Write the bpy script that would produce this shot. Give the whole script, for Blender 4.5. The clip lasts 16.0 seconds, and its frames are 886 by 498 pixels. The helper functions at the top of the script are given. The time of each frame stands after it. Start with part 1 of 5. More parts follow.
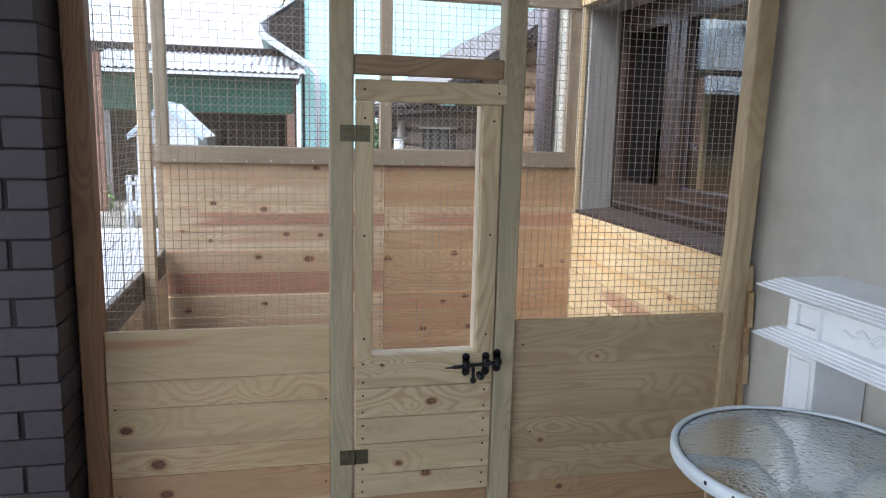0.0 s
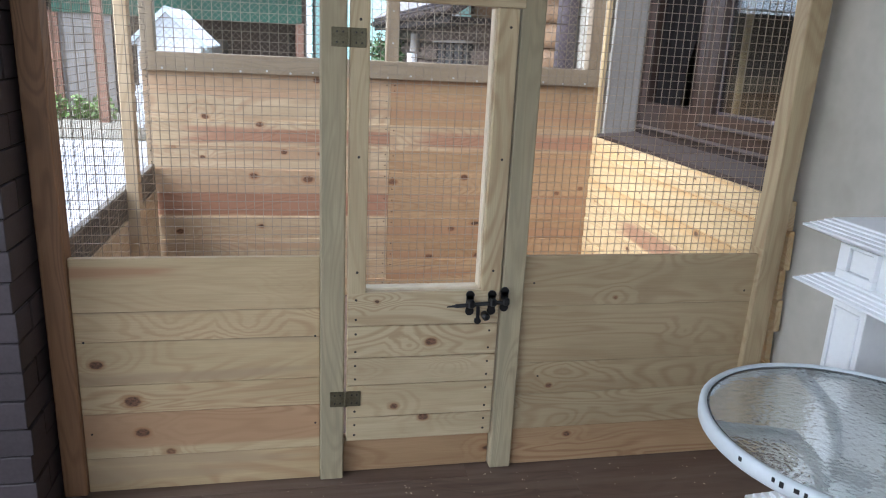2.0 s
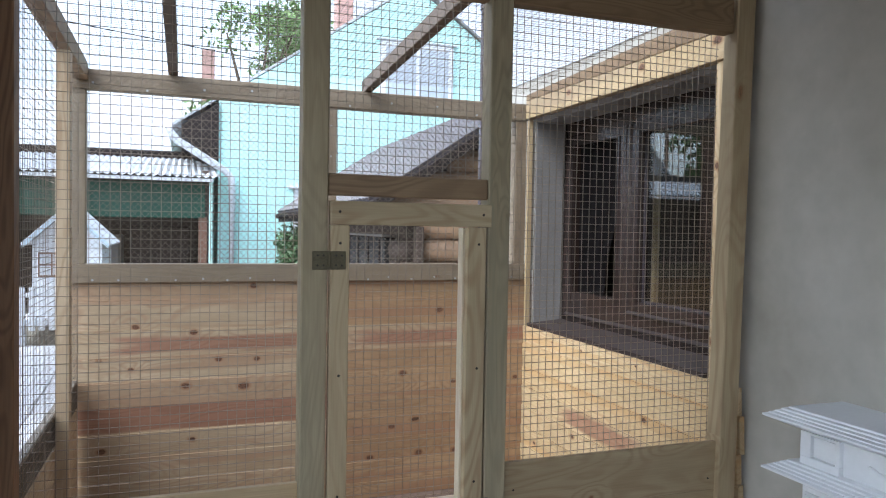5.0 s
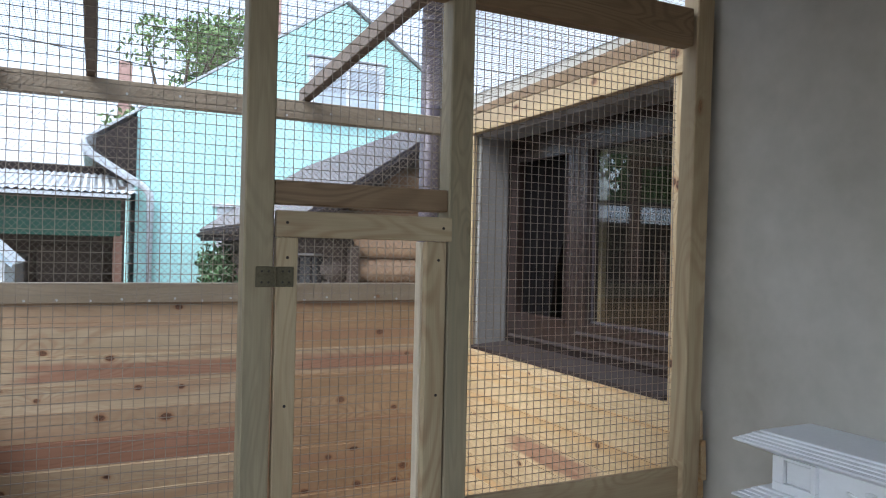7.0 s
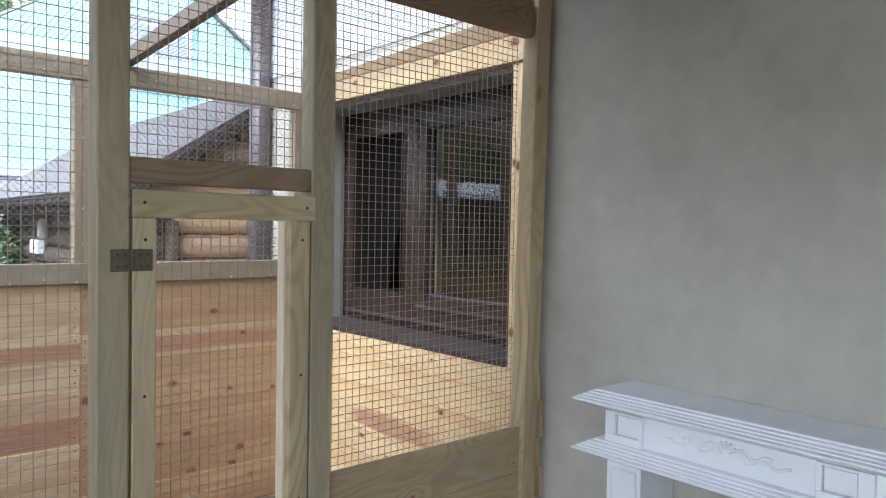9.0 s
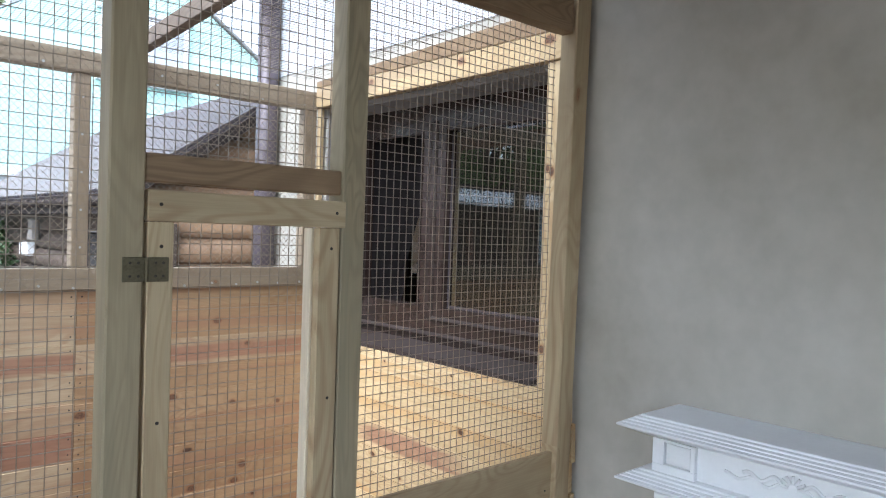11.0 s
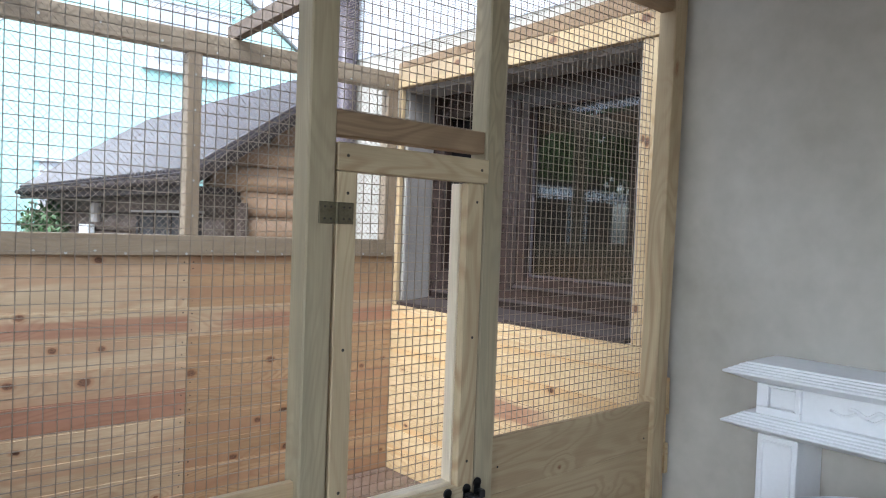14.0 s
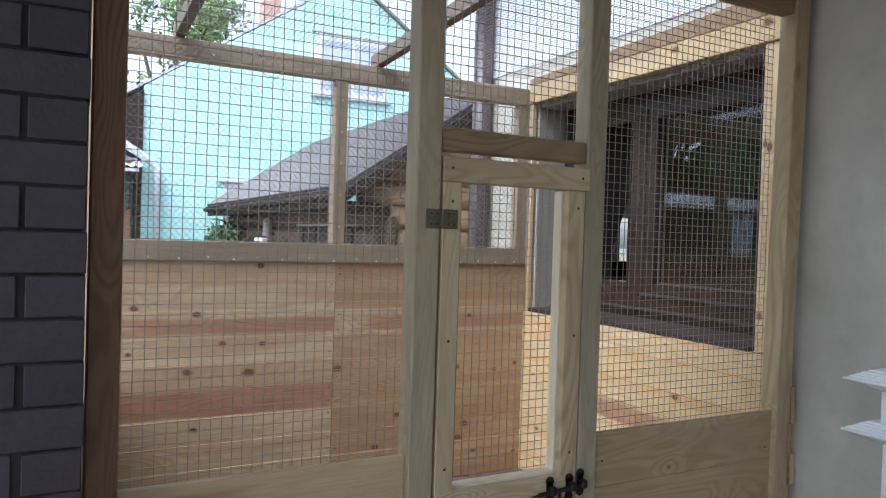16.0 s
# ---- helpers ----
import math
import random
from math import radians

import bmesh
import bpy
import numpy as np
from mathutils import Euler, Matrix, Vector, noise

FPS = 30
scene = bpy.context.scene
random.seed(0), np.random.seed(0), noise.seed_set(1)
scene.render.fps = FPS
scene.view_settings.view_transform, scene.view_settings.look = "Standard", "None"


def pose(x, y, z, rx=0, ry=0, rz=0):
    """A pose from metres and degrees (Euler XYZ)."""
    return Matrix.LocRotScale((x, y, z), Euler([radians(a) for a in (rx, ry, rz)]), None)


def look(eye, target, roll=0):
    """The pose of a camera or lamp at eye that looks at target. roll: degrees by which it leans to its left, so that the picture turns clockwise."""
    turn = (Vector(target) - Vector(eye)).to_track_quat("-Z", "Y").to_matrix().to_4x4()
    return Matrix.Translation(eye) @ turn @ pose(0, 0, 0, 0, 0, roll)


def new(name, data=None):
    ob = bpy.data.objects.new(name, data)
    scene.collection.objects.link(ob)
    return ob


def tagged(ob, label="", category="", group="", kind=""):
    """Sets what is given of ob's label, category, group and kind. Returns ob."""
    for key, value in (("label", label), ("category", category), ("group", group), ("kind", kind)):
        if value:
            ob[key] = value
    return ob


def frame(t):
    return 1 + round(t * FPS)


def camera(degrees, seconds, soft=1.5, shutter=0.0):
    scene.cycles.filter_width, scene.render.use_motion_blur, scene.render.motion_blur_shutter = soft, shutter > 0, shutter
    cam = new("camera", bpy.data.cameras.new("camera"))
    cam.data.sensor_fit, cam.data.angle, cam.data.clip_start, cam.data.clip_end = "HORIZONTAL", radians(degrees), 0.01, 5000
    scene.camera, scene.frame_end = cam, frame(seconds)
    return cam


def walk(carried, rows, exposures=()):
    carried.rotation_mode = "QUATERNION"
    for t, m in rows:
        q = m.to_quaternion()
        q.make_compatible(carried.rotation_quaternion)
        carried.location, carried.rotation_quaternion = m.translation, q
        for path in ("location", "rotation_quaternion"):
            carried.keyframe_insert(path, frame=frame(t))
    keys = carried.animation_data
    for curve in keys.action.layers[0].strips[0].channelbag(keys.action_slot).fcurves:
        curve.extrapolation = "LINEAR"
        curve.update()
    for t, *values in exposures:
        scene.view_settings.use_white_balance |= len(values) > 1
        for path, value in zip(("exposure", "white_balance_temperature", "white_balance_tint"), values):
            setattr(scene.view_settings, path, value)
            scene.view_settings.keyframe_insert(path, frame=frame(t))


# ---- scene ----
cam = camera(63.6, 16.0, soft=1.1)
PATH = [
    (0, (-0.22, -2.314, 1.411), (0.208, -0.389, 1.08), 1.4),
    (0.5, (-0.199, -2.262, 1.394), (0.229, -0.352, 0.983), 1.8),
    (1, (-0.175, -2.209, 1.389), (0.26, -0.316, 0.913), 1.9),
    (1.5, (-0.167, -2.164, 1.378), (0.271, -0.283, 0.861), 2.6),
    (2, (-0.136, -2.062, 1.381), (0.254, -0.178, 0.834), 2.8),
    (2.5, (-0.138, -2.009, 1.377), (0.187, -0.11, 0.841), 3.3),
    (3, (-0.238, -2.009, 1.405), (0.237, -0.125, 0.931), 3.6),
    (3.5, (-0.31, -2.02, 1.437), (0.328, -0.16, 1.072), 3.1),
    (4, (-0.341, -2.032, 1.476), (0.322, -0.155, 1.277), 1.7),
    (4.5, (-0.368, -2.027, 1.488), (0.304, -0.146, 1.387), 1.2),
    (7, (-0.412, -1.816, 1.462), (0.463, -0.017, 1.472), 1.3),
    (7.5, (-0.427, -1.754, 1.472), (0.602, -0.04, 1.432), 1.8),
    (8, (-0.498, -1.783, 1.478), (0.711, -0.191, 1.418), 1.1),
    (8.5, (-0.561, -1.782, 1.48), (0.736, -0.261, 1.407), 0.5),
    (11, (-0.541, -1.537, 1.485), (0.794, -0.049, 1.445), 1.9),
    (11.5, (-0.513, -1.482, 1.463), (0.755, 0.065, 1.43), 2.2),
    (12, (-0.533, -1.452, 1.435), (0.725, 0.103, 1.396), 2.9),
    (12.5, (-0.661, -1.431, 1.378), (0.674, 0.058, 1.335), 2.6),
    (13, (-0.808, -1.43, 1.352), (0.583, 0.006, 1.303), 1.4),
    (13.5, (-0.877, -1.445, 1.352), (0.504, 0.001, 1.288), 1.4),
    (14, (-0.916, -1.457, 1.363), (0.388, 0.058, 1.306), 2.1),
    (14.5, (-0.908, -1.509, 1.367), (0.27, 0.107, 1.394), 1.6),
    (15, (-0.881, -1.603, 1.368), (0.141, 0.116, 1.41), 1.8),
    (15.5, (-0.881, -1.678, 1.357), (0.045, 0.094, 1.345), 1.4),
    (16, (-0.898, -1.696, 1.341), (0.042, 0.07, 1.309), 1.8),
]
EXPOSURES = [(0.0, 2.1, 5600, 8.5), (2.0, 2.33, 5600, 8.5), (3.5, 2.33, 5600, 8.5), (4.5, 1.85, 5600, 8), (7.0, 1.55, 5600, 7.5), (7.5, 1.63, 5600, 7.5), (8.5, 1.95, 5600, 7), (11.5, 2.1, 5600, 7.5), (12.5, 2.15, 5600, 7.5), (14.5, 2.05, 5600, 7.5), (15.5, 1.7, 5580, 8), (16.0, 1.65, 5580, 8)]
walk(cam, [(t, look(eye, target, roll)) for t, eye, target, roll in PATH], EXPOSURES)

# ---- world and sun ----
world = bpy.data.worlds.new("overcast_sky")
scene.world = world
world.use_nodes = True
wn = world.node_tree.nodes
sky = wn.new("ShaderNodeTexSky")
sky.sky_type, sky.sun_disc = "NISHITA", False
sky.sun_elevation, sky.sun_rotation = radians(52), radians(249)
sky.air_density, sky.dust_density = 1.0, 3.0
pale = wn.new("ShaderNodeHueSaturation")
pale.inputs["Saturation"].default_value = 0.4
world.node_tree.links.new(sky.outputs[0], pale.inputs["Color"])
world.node_tree.links.new(pale.outputs[0], wn["Background"].inputs["Color"])
wn["Background"].inputs["Strength"].default_value = 0.15
sun = new("sun", bpy.data.lights.new("sun", "SUN"))
sun.data.energy, sun.data.angle, sun.data.color = 1.0, radians(40), (1.0, 0.98, 0.95)
sun.matrix_world = look((-6.0, -2.3, 9.2), (0, 0, 0))


# ---- helpers of the scene ----
def chain(ob):
    m = ob.matrix_basis.copy()
    while ob.parent:
        ob = ob.parent
        m = ob.matrix_basis @ m
    return m


def adopt(ob, parent, m):
    if parent is not None:
        ob.parent = parent
        m = chain(parent).inverted() @ m
    ob.matrix_basis = m
    return ob


def thing(name, at, label, category, group="", kind=""):
    ob = new(name)
    ob.empty_display_size = 0.1
    ob.matrix_basis = pose(*at)
    return tagged(ob, label, category, group, kind)


def to_mesh(name, bm, material, smooth=False):
    me = bpy.data.meshes.new(name)
    bm.normal_update()
    bm.to_mesh(me)
    bm.free()
    me.materials.append(material)
    if smooth:
        for p in me.polygons:
            p.use_smooth = True
    return me


def part(name, bm, material, parent, label="", m=None, smooth=False):
    me = bm if isinstance(bm, bpy.types.Mesh) else to_mesh(name, bm, material, smooth)
    ob = new(name, me)
    adopt(ob, parent, m if m is not None else Matrix())
    return tagged(ob, label)


def piece(name, bm, material, at=None, smooth=False, **tags):
    ob = new(name, bm if isinstance(bm, bpy.types.Mesh) else to_mesh(name, bm, material, smooth))
    if at is not None:
        ob.matrix_basis = at
    return tagged(ob, **tags)


def box(lo, hi, bevel=0.0, bm=None):
    """A box between two corners, added to bm."""
    bm = bm or bmesh.new()
    c = [(a + b) / 2 for a, b in zip(lo, hi)]
    s = [abs(b - a) for a, b in zip(lo, hi)]
    made = bmesh.ops.create_cube(bm, size=1, matrix=Matrix.Translation(c) @ Matrix.Diagonal((*s, 1)))
    if bevel:
        edges = {e for v in made["verts"] for e in v.link_edges}
        bmesh.ops.bevel(bm, geom=list(edges), offset=bevel, segments=1, affect="EDGES")
    return bm


def rod(a, b, r, n=10, bm=None, r2=None):
    """A round bar from a to b, added to bm."""
    bm = bm or bmesh.new()
    a, b = Vector(a), Vector(b)
    m = Matrix.Translation((a + b) / 2) @ (b - a).to_track_quat("Z", "Y").to_matrix().to_4x4()
    bmesh.ops.create_cone(bm, cap_ends=True, segments=n, radius1=r, radius2=r if r2 is None else r2, depth=(b - a).length, matrix=m)
    return bm


def pipe(points, r, n=10, bm=None):
    """A bent round tube along points, added to bm."""
    bm = bm or bmesh.new()
    pts = [Vector(p) for p in points]
    rings = []
    for i, p in enumerate(pts):
        d = (pts[min(i + 1, len(pts) - 1)] - pts[max(i - 1, 0)]).normalized()
        q = d.to_track_quat("Z", "Y")
        rings.append([bm.verts.new(p + q @ Vector((r * math.cos(k * math.tau / n), r * math.sin(k * math.tau / n), 0))) for k in range(n)])
    for u, v in zip(rings, rings[1:]):
        for k in range(n):
            bm.faces.new((u[k], u[(k + 1) % n], v[(k + 1) % n], v[k]))
    bm.faces.new(rings[0][::-1]), bm.faces.new(rings[-1])
    return bm


def extrude_profile(points, a, b, place):
    """A closed outline in two axes drawn from a to b along the third; place(u, v, w) gives the point."""
    bm = bmesh.new()
    u = [bm.verts.new(place(p, q, a)) for p, q in points]
    v = [bm.verts.new(place(p, q, b)) for p, q in points]
    n = len(points)
    for k in range(n):
        bm.faces.new((u[k], u[(k + 1) % n], v[(k + 1) % n], v[k]))
    bm.faces.new(u[::-1]), bm.faces.new(v)
    bmesh.ops.recalc_face_normals(bm, faces=bm.faces)
    return bm


board_meshes = {}


def board(name, parent, a, b, across, w, t, material, label="", bevel=0.0025, upper=False):
    """A sawn board from a to b (middle line), w wide along across and t thick. Its own x runs along the grain."""
    a, b = Vector(a), Vector(b)
    x = (b - a).normalized()
    y = Vector(across)
    y = (y - x * y.dot(x)).normalized()
    m = Matrix((x, y, x.cross(y))).transposed().to_4x4()
    m.translation = (a + b) / 2
    key = (round((b - a).length, 3), round(w, 3), round(t, 3), material.name, name, upper)
    if key not in board_meshes:
        n = (b - a).length / 2
        bm = box((-n, -w / 2, -t / 2), (n, w / 2, t / 2), 0 if upper else bevel)
        if upper:
            top_edges = [e for e in bm.edges if all(v.co.y > 0 and v.co.z > 0 for v in e.verts)]
            bmesh.ops.bevel(bm, geom=top_edges, offset=bevel, segments=2, affect="EDGES")
        board_meshes[key] = to_mesh(name, bm, material)
    return part(name, board_meshes[key], material, parent, label, m)


screw_meshes = {}


def screw(parent, at, normal, r=0.004, name="screw", material=None):
    material = material or screw_steel
    key = (round(r, 4), material.name, name)
    if key not in screw_meshes:
        bm = rod((0, 0, -0.002), (0, 0, 0.0008), r, 8)
        rod((0, 0, 0.0004), (0, 0, 0.001), r * 0.45, 4, bm)
        screw_meshes[key] = to_mesh(name, bm, material)
    q = Vector(normal).to_track_quat("Z", "Y").to_matrix().to_4x4()
    return part(name, screw_meshes[key], material, parent, "", Matrix.Translation(at) @ q)


def wire_sheet(name, parent, label, origin, u, v, width, height, pitch, r, material, slanted=False, wave=0.0012):
    """Welded or woven wire netting: thin square bars over a rectangle spanned by u and v from origin."""
    o, u, v = Vector(origin), Vector(u).normalized(), Vector(v).normalized()
    w = u.cross(v)
    verts, faces = [], []

    def wire(p, q, lift):
        steps = max(1, int((Vector(q) - Vector(p)).length / 0.11))
        d = Vector((q[0] - p[0], q[1] - p[1])).normalized()
        s = Vector((-d.y, d.x))
        first = len(verts)
        for k in range(steps + 1):
            f = k / steps
            j = wave * noise.noise(Vector((p[0] * 9 + f * 5, p[1] * 9, lift * 900)))
            c = Vector((p[0] + (q[0] - p[0]) * f, p[1] + (q[1] - p[1]) * f)) + s * j
            for e, g in ((-1, -1), (1, -1), (1, 1), (-1, 1)):
                h = c + s * e * r
                verts.append(o + u * h.x + v * h.y + w * (lift + g * r))
        for k in range(steps):
            for e in range(4):
                i, n = first + k * 4 + e, first + k * 4 + (e + 1) % 4
                faces.append((i, n, n + 4, i + 4))

    if not slanted:
        k = pitch * 0.5
        while k < width:
            wire((k, 0), (k, height), r)
            k += pitch
        k = pitch * 0.5
        while k < height:
            wire((0, k), (width, k), -r)
            k += pitch
    else:
        k = -height + pitch * 0.5
        while k < width:
            x0, x1 = max(k, 0), min(k + height, width)
            if x1 - x0 > 0.004:
                wire((x0, x0 - k), (x1, x1 - k), r)
                wire((x0, height - (x0 - k)), (x1, height - (x1 - k)), -r)
            k += pitch
    me = bpy.data.meshes.new(name)
    me.from_pydata([tuple(p) for p in verts], [], faces)
    me.materials.append(material)
    return part(name, me, material, parent, label)


# ---- materials ----
def nodes_of(name):
    m = bpy.data.materials.new(name)
    m.use_nodes = True
    nt = m.node_tree
    return m, nt, nt.nodes["Principled BSDF"], nt.nodes.new, nt.links.new


def ramp(add, link, source, stops):
    r = add("ShaderNodeValToRGB")
    while len(r.color_ramp.elements) < len(stops):
        r.color_ramp.elements.new(0.5)
    for e, (p, c) in zip(r.color_ramp.elements, stops):
        e.position, e.color = p, (*c, 1) if len(c) == 3 else c
    link(source, r.inputs[0])
    return r.outputs[0]


def mix(add, link, factor, a, b, blend="MIX"):
    n = add("ShaderNodeMix")
    n.data_type, n.blend_type = "RGBA", blend
    for socket, value in ((n.inputs[0], factor), (n.inputs[6], a), (n.inputs[7], b)):
        if isinstance(value, bpy.types.NodeSocket):
            link(value, socket)
        elif isinstance(value, (int, float)):
            socket.default_value = value
        else:
            socket.default_value = (*value, 1)
    return n.outputs[2]


def mapped(add, link, scale, coords="Object", shift=None):
    t = add("ShaderNodeTexCoord")
    m = add("ShaderNodeMapping")
    m.inputs["Scale"].default_value = scale
    link(t.outputs[coords], m.inputs["Vector"])
    if shift is not None:
        link(shift, m.inputs["Location"])
    return m.outputs[0]


def noise_tex(add, link, vector, scale, detail=4, rough=0.55, distortion=0.0):
    n = add("ShaderNodeTexNoise")
    n.inputs["Scale"].default_value, n.inputs["Detail"].default_value = scale, detail
    n.inputs["Roughness"].default_value, n.inputs["Distortion"].default_value = rough, distortion
    link(vector, n.inputs["Vector"])
    return n.outputs["Fac"]


def bump(add, link, bsdf, height, strength, distance=0.002):
    b = add("ShaderNodeBump")
    b.inputs["Strength"].default_value, b.inputs["Distance"].default_value = strength, distance
    link(height, b.inputs["Height"])
    link(b.outputs[0], bsdf.inputs["Normal"])


def surface(name, colour, colour2, scale=6.0, fine=60.0, rough=0.6, metal=0.0, relief=0.15, spec=0.5, coords="Object", vary=0.0, grain=0.25):
    """A plain surface with stains at one scale and grain at another."""
    m, nt, bsdf, add, link = nodes_of(name)
    v = mapped(add, link, (1, 1, 1), coords)
    big = noise_tex(add, link, v, scale, 5, 0.6)
    small = noise_tex(add, link, v, fine, 3)
    c = ramp(add, link, big, ((0.3, colour), (0.7, colour2)))
    c = mix(add, link, grain, c, ramp(add, link, small, ((0.35, [k * 0.75 for k in colour]), (0.65, [min(1, k * 1.15) for k in colour2]))))
    if vary:
        info = add("ShaderNodeObjectInfo")
        c = mix(add, link, vary, c, ramp(add, link, info.outputs["Random"], ((0.0, [k * 0.5 for k in colour]), (1.0, [min(1, k * 1.5) for k in colour2]))))
    link(c, bsdf.inputs["Base Color"])
    bsdf.inputs["Roughness"].default_value, bsdf.inputs["Metallic"].default_value = rough, metal
    bsdf.inputs["Specular IOR Level"].default_value = spec
    if relief:
        bump(add, link, bsdf, small, relief)
    return m


def pine(name, pale, late, tones, knots=0.6, rings=1.0, streak=None, rough=0.55, heart=None, waves=105.0, band=None, band_colour=(0.31, 0.142, 0.09), spots=(), eyes=()):
    """Sawn pine: growth rings drawn out along x, fine grain, knots, and a tone of its own for every board."""
    m, nt, bsdf, add, link = nodes_of(name)
    info = add("ShaderNodeObjectInfo")
    far = add("ShaderNodeCombineXYZ")
    for k, f in enumerate((37.0, 11.0, 23.0)):
        mul = add("ShaderNodeMath")
        mul.operation = "MULTIPLY"
        mul.inputs[1].default_value = f
        link(info.outputs["Random"], mul.inputs[0])
        link(mul.outputs[0], far.inputs[k])
    v = mapped(add, link, (1, 1, 1), "Object", far.outputs[0])

    def scaled(s):
        n = add("ShaderNodeVectorMath")
        n.operation = "MULTIPLY"
        n.inputs[1].default_value = s
        link(v, n.inputs[0])
        return n.outputs[0]

    cells = add("ShaderNodeTexVoronoi")
    cells.voronoi_dimensions = "2D"
    cells.inputs["Scale"].default_value = 1.0
    bent = add("ShaderNodeTexNoise")
    bent.inputs["Scale"].default_value, bent.inputs["Detail"].default_value = 1.0, 2
    link(scaled((16, 24, 1)), bent.inputs["Vector"])
    wobble = add("ShaderNodeVectorMath")
    wobble.operation = "MULTIPLY_ADD"
    wobble.inputs[1].default_value = (0.17, 0.11, 0)
    link(bent.outputs["Color"], wobble.inputs[0])
    link(scaled((3.9, 6.3, 1)), wobble.inputs[2])
    link(wobble.outputs[0], cells.inputs["Vector"])
    pick = add("ShaderNodeSeparateColor")
    link(cells.outputs["Color"], pick.inputs[0])
    size = add("ShaderNodeMath")
    size.operation = "MULTIPLY_ADD"
    size.inputs[1].default_value, size.inputs[2].default_value = 0.75, 0.35
    link(pick.outputs[1], size.inputs[0])
    spread = add("ShaderNodeMath")
    spread.operation = "DIVIDE"
    link(cells.outputs["Distance"], spread.inputs[0]), link(size.outputs[0], spread.inputs[1])
    gate = ramp(add, link, pick.outputs[0], ((1 - knots * 0.55, (0, 0, 0)), (1 - knots * 0.55 + 0.02, (1, 1, 1))))
    near = ramp(add, link, cells.outputs["Distance"], ((0.0, (1, 1, 1)), (0.33, (0, 0, 0))))
    pull = mix(add, link, 1.0, near, gate, "MULTIPLY")
    core = mix(add, link, 1.0, ramp(add, link, spread.outputs[0], ((0.045, (1, 1, 1)), (0.075, (0, 0, 0)))), gate, "MULTIPLY")
    def nearest(places, reach):
        """How near the closest of some (x, y, size) places is, in sizes; a little uneven."""
        least = None
        flat = add("ShaderNodeTexCoord")
        for px, py, size_here in places:
            off = add("ShaderNodeVectorMath")
            off.operation = "SUBTRACT"
            off.inputs[1].default_value = (px, py, 0)
            link(flat.outputs["Object"], off.inputs[0])
            flatten = add("ShaderNodeVectorMath")
            flatten.operation = "MULTIPLY"
            flatten.inputs[1].default_value = (0.68 / size_here / reach, 1 / size_here / reach, 0)
            link(off.outputs[0], flatten.inputs[0])
            span = add("ShaderNodeVectorMath")
            span.operation = "LENGTH"
            link(flatten.outputs[0], span.inputs[0])
            if least is None:
                least = span.outputs["Value"]
            else:
                both_near = add("ShaderNodeMath")
                both_near.operation = "MINIMUM"
                link(least, both_near.inputs[0]), link(span.outputs["Value"], both_near.inputs[1])
                least = both_near.outputs[0]
        uneven = add("ShaderNodeMath")
        uneven.operation = "MULTIPLY_ADD"
        uneven.inputs[1].default_value = 0.7 / reach
        link(noise_tex(add, link, scaled((45, 70, 1)), 1.0, 2), uneven.inputs[0])
        link(least, uneven.inputs[2])
        return uneven.outputs[0]

    if spots:
        close = nearest(spots, 9.0)
        pull = mix(add, link, 1.0, pull, ramp(add, link, close, ((0.04, (1, 1, 1)), (0.3, (0.45, 0.45, 0.45)), (0.8, (0, 0, 0)))), "LIGHTEN")
    if eyes:
        eye = nearest(eyes, 5.0)
        pull = mix(add, link, 1.0, pull, ramp(add, link, eye, ((0.08, (1, 1, 1)), (0.9, (0, 0, 0)))), "LIGHTEN")
    # growth rings, bent round the knots
    warp = add("ShaderNodeMath")
    warp.operation = "MULTIPLY_ADD"
    warp.inputs[1].default_value = 0.2
    link(pull, warp.inputs[0])
    link(noise_tex(add, link, scaled((1.25, 7.0, 7.0)), 1.0, 1.6, 0.45, 0.7), warp.inputs[2])
    wave = add("ShaderNodeMath")
    wave.operation = "MULTIPLY"
    wave.inputs[1].default_value = waves
    link(warp.outputs[0], wave.inputs[0])
    sine = add("ShaderNodeMath")
    sine.operation = "SINE"
    link(wave.outputs[0], sine.inputs[0])
    lift = add("ShaderNodeMath")
    lift.operation = "MULTIPLY_ADD"
    lift.inputs[1].default_value, lift.inputs[2].default_value = 0.5, 0.5
    link(sine.outputs[0], lift.inputs[0])
    lines = ramp(add, link, lift.outputs[0], ((0.35, (0, 0, 0)), (0.85, (0.75, 0.75, 0.75)), (1.0, (1, 1, 1))))
    lines = mix(add, link, 1.0, lines, ramp(add, link, noise_tex(add, link, scaled((0.8, 4.0, 4.0)), 1.0, 2), ((0.38, (0.22, 0.22, 0.22)), (0.6, (1, 1, 1)))), "MULTIPLY")
    grain = noise_tex(add, link, scaled((7, 240, 240)), 1.0, 3, 0.6)
    tone = ramp(add, link, info.outputs["Random"], tones)
    c = mix(add, link, 0.8, pale, tone, "MIX")
    c = mix(add, link, 1.0, c, ramp(add, link, noise_tex(add, link, scaled((1.6, 7, 7)), 1.0, 3), ((0.3, (0.84, 0.8, 0.74)), (0.65, (1.06, 1.04, 1.0)))), "MULTIPLY")
    soft = add("ShaderNodeMath")
    soft.operation = "MULTIPLY"
    soft.inputs[1].default_value = 0.85 * rings
    link(lines, soft.inputs[0])
    c = mix(add, link, soft.outputs[0], c, late)
    c = mix(add, link, 0.2, c, ramp(add, link, grain, ((0.3, (0.55, 0.5, 0.42)), (0.7, (1.25, 1.22, 1.18)))), "MULTIPLY")
